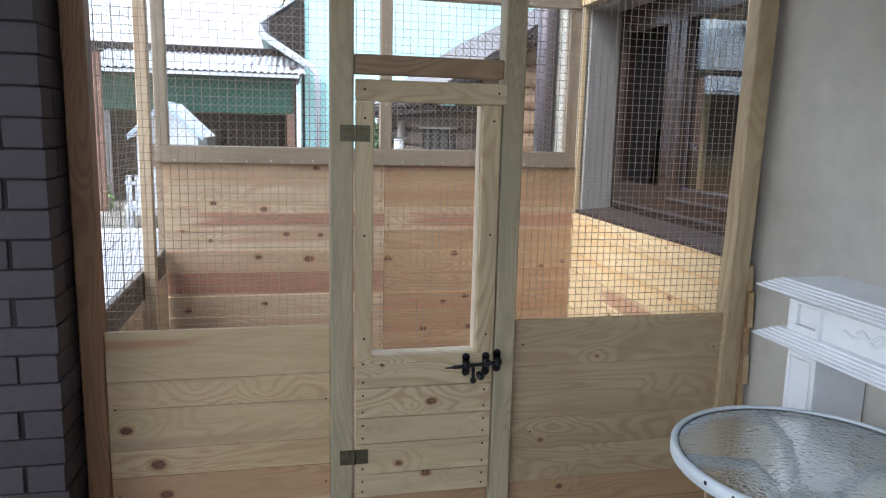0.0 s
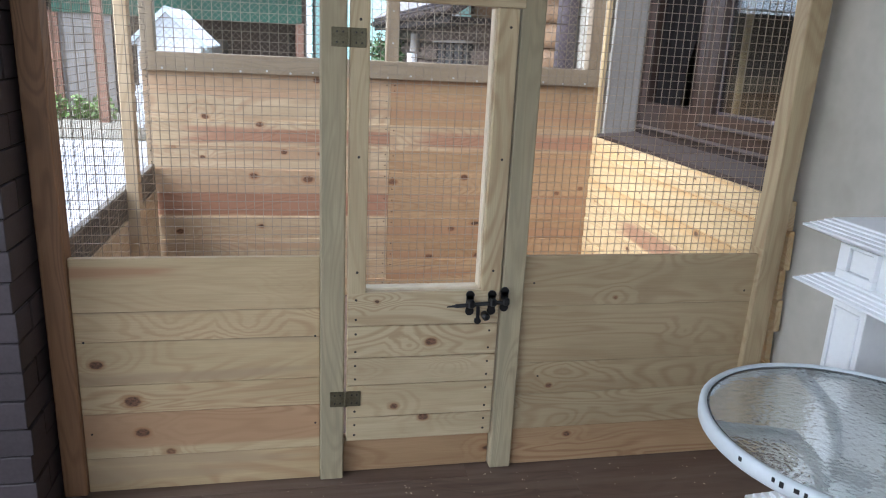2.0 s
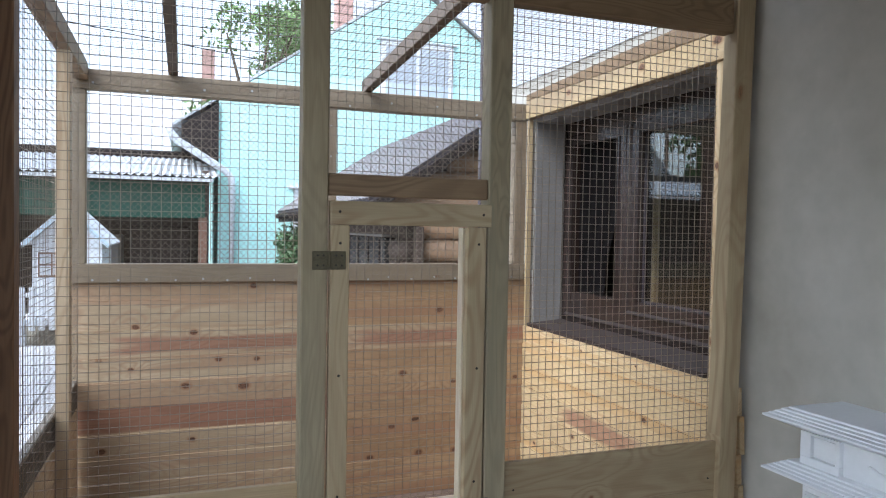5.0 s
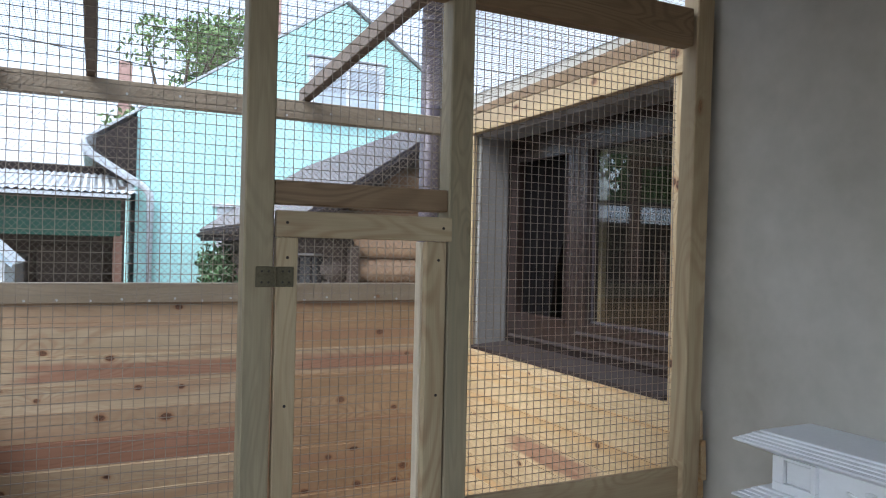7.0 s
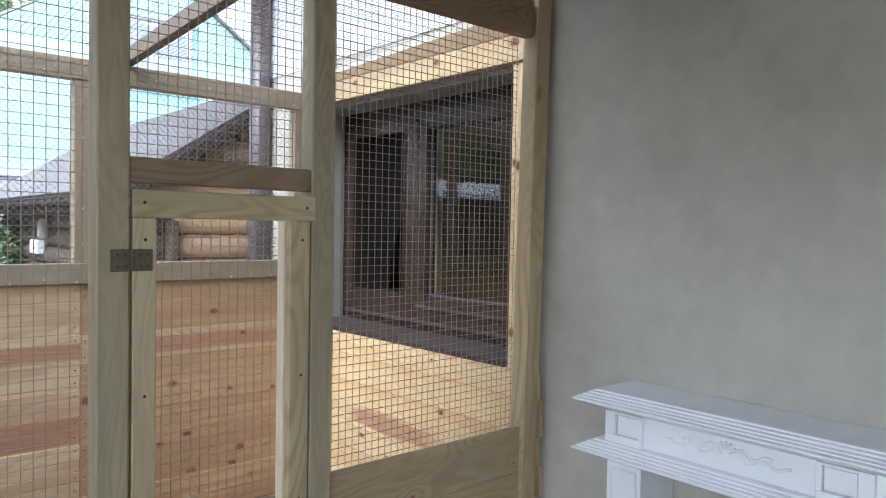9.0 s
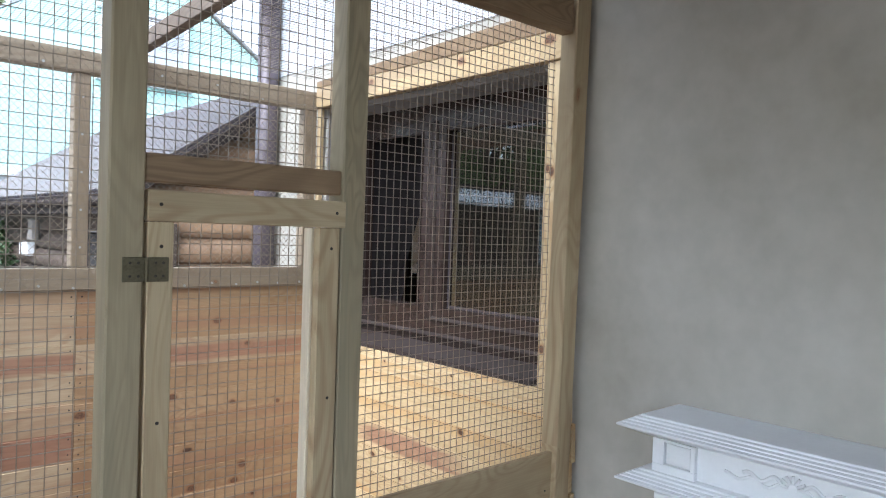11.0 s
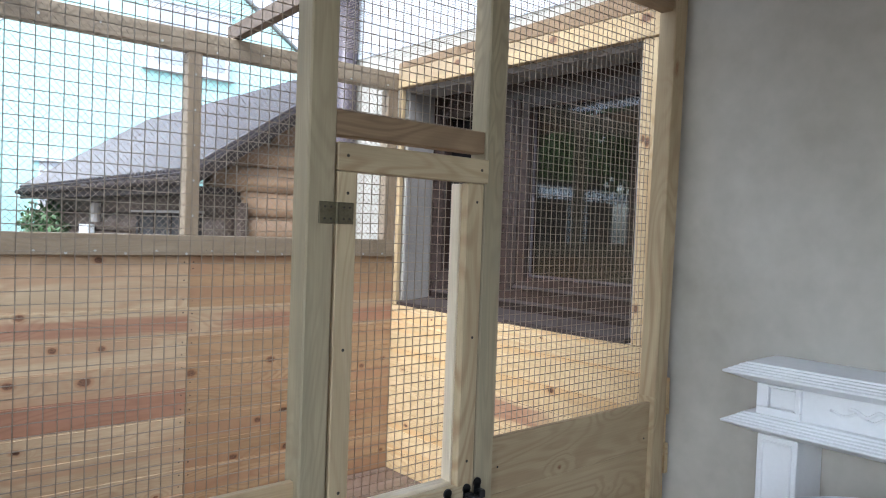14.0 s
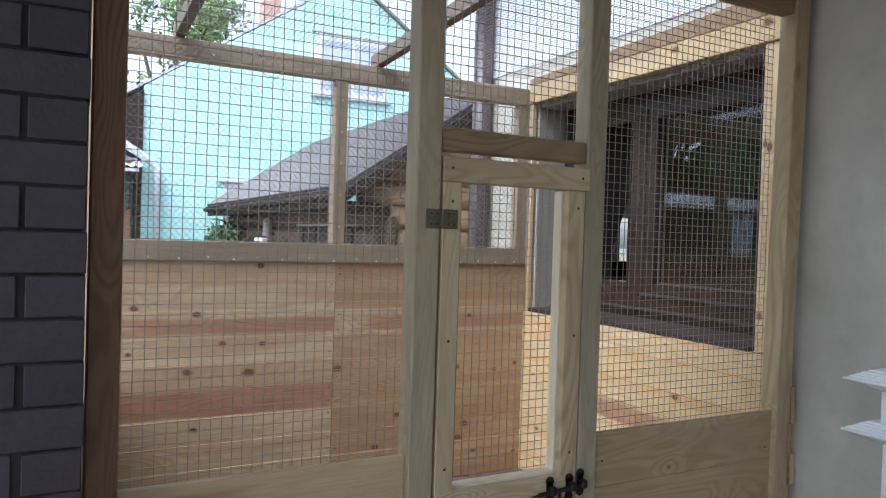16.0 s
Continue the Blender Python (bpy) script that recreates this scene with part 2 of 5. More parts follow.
    if heart:
        h = ramp(add, link, noise_tex(add, link, scaled((0.55, 9, 9)), 1.0, 3, 0.5), ((0.54, (0, 0, 0)), (0.6, (0.7, 0.7, 0.7)), (0.74, (0.8, 0.8, 0.8))))
        c = mix(add, link, h, c, heart)
    if band:
        # one patch of heartwood between x0, x1 along and y0, y1 across the board
        x0, x1, y0, y1 = band
        where = add("ShaderNodeSeparateXYZ")
        plain = add("ShaderNodeTexCoord")
        link(plain.outputs["Object"], where.inputs[0])
        worst = None
        for axis, sign, edge, gain in ((0, 1, x0, 0.12), (0, -1, x1, 0.12), (1, 1, y0, 1.0), (1, -1, y1, 1.0)):
            d = add("ShaderNodeMath")
            d.operation = "MULTIPLY_ADD"
            d.inputs[1].default_value, d.inputs[2].default_value = sign * gain, -sign * edge * gain
            link(where.outputs[axis], d.inputs[0])
            if worst is None:
                worst = d.outputs[0]
            else:
                least = add("ShaderNodeMath")
                least.operation = "MINIMUM"
                link(worst, least.inputs[0]), link(d.outputs[0], least.inputs[1])
                worst = least.outputs[0]
        rough_edge = add("ShaderNodeMath")
        rough_edge.operation = "MULTIPLY_ADD"
        rough_edge.inputs[1].default_value = 0.05
        link(noise_tex(add, link, scaled((2.5, 30, 30)), 1.0, 3), rough_edge.inputs[0])
        link(worst, rough_edge.inputs[2])
        c = mix(add, link, ramp(add, link, rough_edge.outputs[0], ((0.018, (0, 0, 0)), (0.034, (0.75, 0.75, 0.75)))), c, mix(add, link, soft.outputs[0], band_colour, [k * 0.7 for k in band_colour]))
    if streak:
        s = ramp(add, link, noise_tex(add, link, scaled((1.3, 16, 16)), 1.0, 4, 0.65), ((0.45, (0, 0, 0)), (0.62, (0.8, 0.8, 0.8))))
        c = mix(add, link, s, c, streak)
    halo = mix(add, link, 1.0, ramp(add, link, spread.outputs[0], ((0.06, (0.6, 0.6, 0.6)), (0.15, (0, 0, 0)))), gate, "MULTIPLY")
    c = mix(add, link, halo, c, (late[0] * 0.75, late[1] * 0.55, late[2] * 0.42))
    heart_of_knot = ramp(add, link, pick.outputs[2], ((0.0, (0.05, 0.026, 0.016)), (0.45, (0.1, 0.05, 0.028)), (0.75, (0.2, 0.1, 0.05)), (1.0, (0.26, 0.15, 0.08))))
    c = mix(add, link, core, c, mix(add, link, 0.6, heart_of_knot, ramp(add, link, noise_tex(add, link, scaled((90, 130, 1)), 1.0, 2), ((0.35, (0.4, 0.4, 0.4)), (0.65, (1.5, 1.4, 1.3)))), "MULTIPLY"))
    if spots:
        c = mix(add, link, ramp(add, link, close, ((0.14, (0.8, 0.8, 0.8)), (0.24, (0, 0, 0)))), c, (late[0] * 0.8, late[1] * 0.6, late[2] * 0.48))
        c = mix(add, link, ramp(add, link, close, ((0.13, (0.92, 0.92, 0.92)), (0.165, (0, 0, 0)))), c, ramp(add, link, noise_tex(add, link, scaled((120, 160, 1)), 1.0, 2), ((0.35, (0.06, 0.032, 0.02)), (0.65, (0.19, 0.095, 0.055)))))
    link(c, bsdf.inputs["Base Color"])
    bsdf.inputs["Roughness"].default_value = rough
    bsdf.inputs["Specular IOR Level"].default_value = 0.35
    bump(add, link, bsdf, grain, 0.22, 0.0012)
    return m


pale_tones = ((0.0, (0.55, 0.445, 0.275)), (0.55, (0.52, 0.41, 0.24)), (0.8, (0.48, 0.355, 0.2)), (1.0, (0.54, 0.425, 0.255)))
warm_tones = ((0.0, (0.5, 0.41, 0.285)), (0.25, (0.46, 0.35, 0.235)), (0.45, (0.52, 0.43, 0.305)), (0.62, (0.43, 0.3, 0.195)), (0.8, (0.49, 0.4, 0.275)), (1.0, (0.455, 0.335, 0.22)))
pine_pale = pine("pale_pine", (0.54, 0.45, 0.305), (0.38, 0.24, 0.125), pale_tones, 0.15, 0.75, heart=(0.38, 0.28, 0.17), waves=105.0)
pine_fence_warm = pine("warm_fence_pine", (0.42, 0.3, 0.185), (0.29, 0.17, 0.09), ((0.0, (0.43, 0.31, 0.19)), (0.5, (0.38, 0.25, 0.145)), (1.0, (0.41, 0.29, 0.175))), 0.25, 0.8, heart=(0.33, 0.19, 0.11))
pine_fence = pine("fence_pine", (0.52, 0.43, 0.305), (0.38, 0.25, 0.155), warm_tones, 0.25, 0.8, heart=(0.4, 0.26, 0.16))
pine_gold = pine("golden_pine", (0.62, 0.5, 0.315), (0.46, 0.3, 0.15), ((0.0, (0.63, 0.52, 0.335)), (1.0, (0.57, 0.44, 0.25))), 0.6, 0.75, heart=(0.55, 0.35, 0.16))
pine_post = pine("treated_post", (0.4, 0.345, 0.235), (0.25, 0.205, 0.13), ((0.0, (0.38, 0.33, 0.22)), (1.0, (0.43, 0.37, 0.25))), 0.04, 0.75, (0.295, 0.255, 0.165), waves=120.0)
# Rafter pine darkened to stand in for shade on the undersides.
pine_rafter_shaded = pine("shaded_rafter", (0.15, 0.12, 0.09), (0.1, 0.075, 0.055), ((0.0, (0.14, 0.11, 0.085)), (1.0, (0.17, 0.13, 0.1))), 0.1, 0.7)
pine_door = pine("door_pine", (0.52, 0.45, 0.32), (0.36, 0.25, 0.14), ((0.0, (0.545, 0.455, 0.3)), (1.0, (0.49, 0.4, 0.25))), 0.06, 0.9)
pine_brown = pine("brown_pine", (0.29, 0.205, 0.125), (0.18, 0.115, 0.065), ((0.0, (0.28, 0.195, 0.115)), (1.0, (0.33, 0.24, 0.15))), 0.1, 0.8)
pine_stain = pine("stained_post", (0.28, 0.155, 0.083), (0.17, 0.09, 0.048), ((0.0, (0.27, 0.148, 0.078)), (1.0, (0.29, 0.165, 0.092))), 0.1, 0.8)
# Near-white pine for fresh sawdust and for stops brightened as if sky-lit.
pine_fresh_lit = pine("fresh_lit_pine", (0.8, 0.73, 0.58), (0.62, 0.5, 0.33), ((0.0, (0.8, 0.73, 0.58)), (1.0, (0.78, 0.7, 0.54))), 0.1, 0.5)
pine_grey = pine("weathered_rail", (0.36, 0.31, 0.24), (0.25, 0.19, 0.13), ((0.0, (0.34, 0.29, 0.22)), (1.0, (0.4, 0.32, 0.23))), 0.2, 0.6)
pine_side = pine("side_pine", (0.6, 0.5, 0.36), (0.44, 0.3, 0.18), ((0.0, (0.6, 0.5, 0.36)), (1.0, (0.54, 0.42, 0.29))), 0.2, 0.7)
pine_weathered = pine("grey_weathered_pine", (0.2, 0.185, 0.165), (0.13, 0.115, 0.1), ((0.0, (0.19, 0.175, 0.155)), (1.0, (0.22, 0.2, 0.18))), 0.3, 0.7, (0.1, 0.09, 0.08))
pine_red_low = pine("fence_pine_red_foot", (0.52, 0.43, 0.305), (0.38, 0.25, 0.155), warm_tones, 0.5, 0.7, band=(-0.9, 0.7, -0.066, 0.075))
pine_red_high = pine("fence_pine_red_head", (0.52, 0.43, 0.305), (0.38, 0.25, 0.155), warm_tones, 0.5, 0.7, band=(-0.42, 0.75, -0.05, 0.028))
pine_red_patch = pine("golden_pine_red_patch", (0.62, 0.5, 0.315), (0.46, 0.3, 0.15), ((0.0, (0.63, 0.52, 0.335)), (1.0, (0.57, 0.44, 0.25))), 0.4, 0.6, band=(-0.4, 0.28, -0.04, 0.045))
pine_dull = pine("dull_pine", (0.42, 0.34, 0.215), (0.31, 0.215, 0.12), ((0.0, (0.42, 0.34, 0.215)), (1.0, (0.39, 0.305, 0.185))), 0.35, 0.9, waves=80.0)
pine_tan = pine("tan_pine", (0.42, 0.28, 0.16), (0.27, 0.15, 0.075), ((0.0, (0.42, 0.285, 0.165)), (1.0, (0.38, 0.25, 0.14))), 0.5, 0.9, waves=85.0)
pine_tan_band = pine("pale_pine_tan_band", (0.54, 0.45, 0.305), (0.38, 0.24, 0.125), pale_tones, 0.4, 0.75, band=(-0.6, 0.6, -0.03, 0.1), band_colour=(0.4, 0.225, 0.12))
def knotted(kind, spots, eyes=()):
    """The pine of a kind of board, with knots where this one board has them."""
    if not spots and not eyes:
        return plain_of[kind]
    pale, late, tones, rings, extra = kinds_of_pine[kind]
    return pine(kind + "_knotted", pale, late, tones, 0.12, rings, spots=spots, eyes=eyes, **extra)


kinds_of_pine = {
    "pale": ((0.54, 0.45, 0.305), (0.38, 0.24, 0.125), pale_tones, 0.75, {"heart": (0.38, 0.28, 0.17)}),
    "pale_streak": ((0.54, 0.45, 0.305), (0.38, 0.24, 0.125), pale_tones, 0.75, {"band": (-0.4, -0.06, 0.026, 0.052), "band_colour": (0.4, 0.22, 0.115)}),
    "tan_band": ((0.54, 0.45, 0.305), (0.38, 0.24, 0.125), pale_tones, 0.75, {"band": (-0.6, 0.6, -0.045, 0.1), "band_colour": (0.4, 0.225, 0.12)}),
    "fence": ((0.52, 0.43, 0.305), (0.38, 0.25, 0.155), warm_tones, 0.8, {"heart": (0.4, 0.26, 0.16)}),
    "fence_red": ((0.52, 0.43, 0.305), (0.38, 0.25, 0.155), warm_tones, 0.7, {"band": (-0.42, 0.75, -0.05, 0.028)}),
    "fence_warm": ((0.42, 0.3, 0.185), (0.29, 0.17, 0.09), ((0.0, (0.43, 0.31, 0.19)), (0.5, (0.38, 0.25, 0.145)), (1.0, (0.41, 0.29, 0.175))), 0.8, {"heart": (0.33, 0.19, 0.11)}),
    "door": ((0.52, 0.45, 0.32), (0.36, 0.25, 0.14), ((0.0, (0.545, 0.455, 0.3)), (1.0, (0.49, 0.4, 0.25))), 0.9, {}),
    "dull": ((0.42, 0.34, 0.215), (0.31, 0.215, 0.12), ((0.0, (0.42, 0.34, 0.215)), (1.0, (0.39, 0.305, 0.185))), 0.9, {"waves": 80.0}),
    "tan": ((0.42, 0.28, 0.16), (0.27, 0.15, 0.075), ((0.0, (0.42, 0.285, 0.165)), (1.0, (0.38, 0.25, 0.14))), 0.9, {"waves": 85.0}),
    "gold": ((0.62, 0.5, 0.315), (0.46, 0.3, 0.15), ((0.0, (0.63, 0.52, 0.335)), (1.0, (0.57, 0.44, 0.25))), 0.75, {}),
}
plain_of = {"pale": pine_pale, "tan_band": pine_tan_band, "fence": pine_fence, "fence_red": pine_red_high, "fence_warm": pine_fence_warm, "door": pine_door, "dull": pine_dull, "tan": pine_tan, "gold": pine_gold}


def knots_in(knots, x0, x1, z0, z1):
    """The knots that lie on a level board, from its middle."""
    return [(x - (x0 + x1) / 2, z - (z0 + z1) / 2, r) for x, z, r in knots if x0 < x < x1 and z0 <= z < z1]


plaster = surface("grey_plaster", (0.355, 0.33, 0.275), (0.54, 0.515, 0.46), 1.3, 14, 0.9, relief=0.06, spec=0.2, grain=0.08)
screen_net = surface("dark_screen_net", (0.009, 0.0075, 0.008), (0.015, 0.0125, 0.013), 9, 220, 0.95, relief=0.3, spec=0.1)
white_render = surface("white_render", (0.68, 0.72, 0.78), (0.76, 0.8, 0.86), 2.0, 60, 0.9, relief=0.3, spec=0.2)
brick_clay = surface("dark_brick", (0.026, 0.02, 0.024), (0.046, 0.036, 0.041), 14, 110, 0.6, relief=0.35, vary=0.3)
mortar = surface("dark_mortar", (0.017, 0.014, 0.015), (0.03, 0.025, 0.026), 12, 120, 0.95, relief=0.5)
deck_wood = pine("brown_floor", (0.13, 0.09, 0.07), (0.08, 0.052, 0.04), ((0.0, (0.115, 0.08, 0.062)), (1.0, (0.145, 0.1, 0.078))), 0.1, 0.6, (0.17, 0.125, 0.1), 0.42)
white_paint = surface("white_paint", (0.76, 0.77, 0.78), (0.82, 0.83, 0.84), 7, 80, 0.4, relief=0.03, grain=0.04)
ceiling_paint = surface("ceiling_paint", (0.6, 0.58, 0.54), (0.68, 0.66, 0.62), 3, 60, 0.8, relief=0.1)
black_iron = surface("black_iron", (0.008, 0.008, 0.009), (0.014, 0.014, 0.015), 20, 160, 0.38, 0.3, 0.1)
hinge_brass = surface("dull_hinge_steel", (0.1, 0.085, 0.05), (0.17, 0.145, 0.09), 40, 200, 0.5, 0.7, 0.1)
screw_steel = surface("dark_screw", (0.035, 0.03, 0.024), (0.06, 0.05, 0.04), 80, 300, 0.5, 0.5, 0.0)
staple_steel = surface("bright_staple", (0.5, 0.5, 0.48), (0.62, 0.62, 0.6), 80, 300, 0.4, 0.8, 0.0)
zinc = surface("galvanised_wire", (0.25, 0.2, 0.15), (0.35, 0.29, 0.225), 30, 200, 0.36, 0.4, 0.0)
brown_frame = surface("brown_window_frame", (0.022, 0.0135, 0.011), (0.038, 0.025, 0.021), 6, 90, 0.22, relief=0.06)
sill_metal = surface("dark_sill", (0.035, 0.025, 0.022), (0.05, 0.036, 0.032), 8, 100, 0.5, relief=0.05)
reveal_clad = surface("grey_reveal", (0.22, 0.2, 0.185), (0.28, 0.258, 0.24), 6, 80, 0.6, relief=0.08)
# Near black, stands in for unlit space behind windows.
indoor_shade = surface("indoor_shade_black", (0.02, 0.018, 0.017), (0.03, 0.026, 0.024), 3, 30, 0.9, relief=0.0)
mint_wall = surface("mint_render", (0.55, 0.91, 0.84), (0.63, 0.93, 0.87), 1.5, 30, 0.85, relief=0.25)
white_trim = surface("white_trim", (0.72, 0.74, 0.76), (0.8, 0.81, 0.82), 5, 50, 0.6, relief=0.1)
roof_brown = surface("brown_roof_sheet", (0.055, 0.047, 0.052), (0.08, 0.069, 0.075), 2, 40, 0.36, 0.1, 0.1)
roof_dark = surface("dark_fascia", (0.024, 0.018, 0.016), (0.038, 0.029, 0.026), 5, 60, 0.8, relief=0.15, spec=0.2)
roof_pale = surface("pale_roof_sheet", (0.5, 0.52, 0.54), (0.66, 0.68, 0.7), 2, 40, 0.45, 0.2, 0.1)
green_sheet = surface("green_cladding", (0.018, 0.075, 0.045), (0.03, 0.105, 0.065), 3, 40, 0.5, relief=0.1)
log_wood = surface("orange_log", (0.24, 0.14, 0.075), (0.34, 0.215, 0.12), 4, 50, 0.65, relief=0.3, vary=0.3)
# Brown log darkened further for shade under eaves and inside the shed.
log_shaded_brown = surface("shaded_brown_log", (0.06, 0.042, 0.032), (0.1, 0.07, 0.052), 4, 50, 0.7, relief=0.3, vary=0.3)
red_brick = surface("red_brick", (0.42, 0.25, 0.21), (0.52, 0.33, 0.28), 9, 60, 0.85, relief=0.3)
rust_wood = surface("rust_post", (0.19, 0.1, 0.065), (0.26, 0.145, 0.1), 6, 60, 0.8, relief=0.3)
paver = surface("pale_paving", (0.62, 0.61, 0.6), (0.72, 0.71, 0.7), 3, 60, 0.85, relief=0.3, vary=0.15)
earth = surface("yard_ground", (0.13, 0.125, 0.1), (0.26, 0.24, 0.2), 0.8, 25, 0.95, relief=0.6)
bark = surface("tree_bark", (0.06, 0.045, 0.03), (0.11, 0.08, 0.055), 8, 60, 0.95, relief=0.6)
leaf_green = surface("leaf_green", (0.085, 0.155, 0.04), (0.175, 0.27, 0.075), 3, 20, 0.6, relief=0.0)
leaf_dark = surface("dark_leaf", (0.03, 0.07, 0.02), (0.07, 0.135, 0.04), 3, 20, 0.6, relief=0.0)
roof_grey = surface("grey_roof", (0.2, 0.2, 0.2), (0.28, 0.28, 0.28), 3, 30, 0.7, relief=0.2)
blue_trim = surface("blue_trim", (0.46, 0.56, 0.63), (0.54, 0.64, 0.7), 5, 50, 0.6, relief=0.1)
pipe_brown = surface("brown_downpipe", (0.07, 0.055, 0.065), (0.1, 0.08, 0.09), 5, 60, 0.4, 0.2, 0.05)


def glass_pane(name, tint, rough=0.0, relief=0.0, scale=40.0, clear=1.0):
    m, nt, bsdf, add, link = nodes_of(name)
    bsdf.inputs["Base Color"].default_value = (*tint, 1)
    bsdf.inputs["Roughness"].default_value = rough
    bsdf.inputs["Transmission Weight"].default_value = clear
    bsdf.inputs["IOR"].default_value = 1.5
    if relief:
        v = mapped(add, link, (1, 1, 1))
        cells = add("ShaderNodeTexVoronoi")
        cells.feature = "SMOOTH_F1"
        cells.inputs["Scale"].default_value = scale
        link(v, cells.inputs["Vector"])
        bump(add, link, bsdf, cells.outputs["Distance"], relief, 0.007)
    return m


window_glass = glass_pane("window_glass", (0.9, 0.93, 0.92))
table_glass = glass_pane("hammered_glass", (0.93, 0.97, 0.96), 0.08, 0.09, 105.0, 0.93)
table_paint = surface("table_enamel", (0.54, 0.58, 0.6), (0.62, 0.66, 0.68), 9, 90, 0.4, relief=0.04, grain=0.06)

# ---- setting ----
floor = piece("floor", box((-3.2, -4.6, -0.12), (1.55, 1.83, -0.004)), deck_wood, label="brown terrace floor slab under the planks", category="floor", kind="structure")
wall_bm = box((1.53, -4.6, -0.1), (1.85, 0.205, 3.498))
box((1.53, 1.725, -0.1), (1.85, 2.34  , 3.498), bm=wall_bm)
box((1.53, 0.205, -0.1), (1.85, 1.725, 0.93), bm=wall_bm)
box((1.53, 0.205, 2.17), (1.85, 1.725  , 3.498), bm=wall_bm)
# Added out of view; its height sets how much south light enters.
piece("wall_south", box((-3.3, -4.72, -0.1), (1.53, -4.62, 1.5)), plaster, label="unseen low plastered wall added to cut light from the south", category="wall", kind="structure")
wall_east = piece("wall_east", wall_bm, plaster, label="grey smooth plastered house wall", category="wall", kind="structure")
piece("wall_upper", box((1.5225, 0.08, 2.372), (1.5285, 2.34, 3.49)), white_render, label="white rendered upper part of the house wall", category="wall", kind="structure")
# the rooms behind the wall, coloured near black for the darkness indoors
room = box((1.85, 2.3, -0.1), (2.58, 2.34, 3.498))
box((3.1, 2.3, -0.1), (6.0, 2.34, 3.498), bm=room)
# partition added to keep the far window out of the glazed sash
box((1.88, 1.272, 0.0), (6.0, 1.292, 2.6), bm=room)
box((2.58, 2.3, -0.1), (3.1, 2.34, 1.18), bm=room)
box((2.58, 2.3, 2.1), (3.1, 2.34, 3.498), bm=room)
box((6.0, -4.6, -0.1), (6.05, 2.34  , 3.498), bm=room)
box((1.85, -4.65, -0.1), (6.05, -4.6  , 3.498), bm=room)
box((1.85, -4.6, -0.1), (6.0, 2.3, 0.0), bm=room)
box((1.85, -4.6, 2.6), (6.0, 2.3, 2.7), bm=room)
piece("room_shell", room, indoor_shade, label="room walls behind the window, coloured near black for unlit rooms", category="wall", kind="structure")
# Overhang is out of view and widened only for the shade it casts.
piece("house_roof", box((0.75, -4.7, 3.5), (6.2, 2.9, 3.62), 0.02), roof_dark, label="unseen house roof, eaves widened to shade wall and enclosure", category="roof", kind="structure")
sheet_m, sheet_nt, sheet_bsdf, sheet_add, sheet_link = nodes_of("translucent_sheet")
glow = sheet_add("ShaderNodeBsdfTranslucent")
glow.inputs[0].default_value = (0.21, 0.215, 0.22, 1)
both = sheet_add("ShaderNodeMixShader")
both.inputs[0].default_value = 0.8
sheet_bsdf.inputs["Base Color"].default_value = (0.7, 0.76, 0.82, 1)
sheet_bsdf.inputs["Roughness"].default_value = 0.3
sheet_link(sheet_bsdf.outputs[0], both.inputs[1]), sheet_link(glow.outputs[0], both.inputs[2])
sheet_link(both.outputs[0], sheet_nt.nodes["Material Output"].inputs[0])
# Brighter copy of the sheet for the added yard canopy.
sheet_clear = sheet_m.copy()
sheet_clear.name = "clear_sheet"
sheet_clear.node_tree.nodes["Translucent BSDF"].inputs[0].default_value = (0.82, 0.84, 0.95, 1)
canopy = thing("terrace_roof", (-0.6, -2, 2.3), "timber terrace roof with translucent sheets", "roof")
for k in range(6):
    x = -3.1 + k * 0.85
    board("rafter", canopy, (x, -4.4, 2.5), (x, -0.1, 2.5), (0, 0, 1), 0.12, 0.07, pine_stain)
for x in (-2.7, -1.85, -1.0, -0.15, 0.7, 1.3):
    w = 0.42 if x < 1.2 else 0.22
    part("roof_sheet", box((x - w, -4.4, 2.565), (x + w, -0.005, 2.572)), sheet_m, canopy, "milky translucent roof sheet")
board("front_beam", canopy, (-3.2, -0.045, 2.48), (1.528, -0.045, 2.48), (0, 0, 1), 0.13, 0.08, pine_brown)
for x in (-2.95,):
    post = thing("roof_post", (x, -4.3, 0), "dark brick pier carrying the terrace roof", "pier")
    part("shaft", box((x - 0.15, -4.45, 0), (x + 0.15, -4.15, 2.4), 0.01), brick_clay, post)

# ---- window in the house wall ----
window = thing("window_1", (1.74, 0.96, 0.95), "dark brown timber window with a glazed sash and a screened sash", "window", kind="structure")
X0, X1 = 1.72, 1.8
fr = box((X0, 0.205, 0.96), (X1, 0.275, 2.17), 0.004)
box((X0, 1.655, 0.96), (X1, 1.725, 2.17), 0.004, fr)
box((X0 - 0.012, 0.275, 2.02), (X1, 1.655, 2.17), 0.006, fr)
box((X0 - 0.012, 0.275, 0.96), (X1, 1.655, 1.075), 0.006, fr)
box((X0 - 0.016, 1.036, 1.075), (X1, 1.074, 2.02), 0.008, fr)
part("window_frame", fr, brown_frame, window)
part("drip_rail", extrude_profile(((1.694, 1.078), (1.694, 1.084), (1.712, 1.096), (1.712, 1.078)), 0.28, 1.034, lambda x, z, y: (x, y, z)), sill_metal, window, "brown metal drip rail")
part("drip_rail", extrude_profile(((1.69, 1.002), (1.69, 1.008), (1.7075, 1.018), (1.7075, 1.002)), 0.28, 1.65, lambda x, z, y: (x, y, z)), sill_metal, window, "brown metal drip rail")


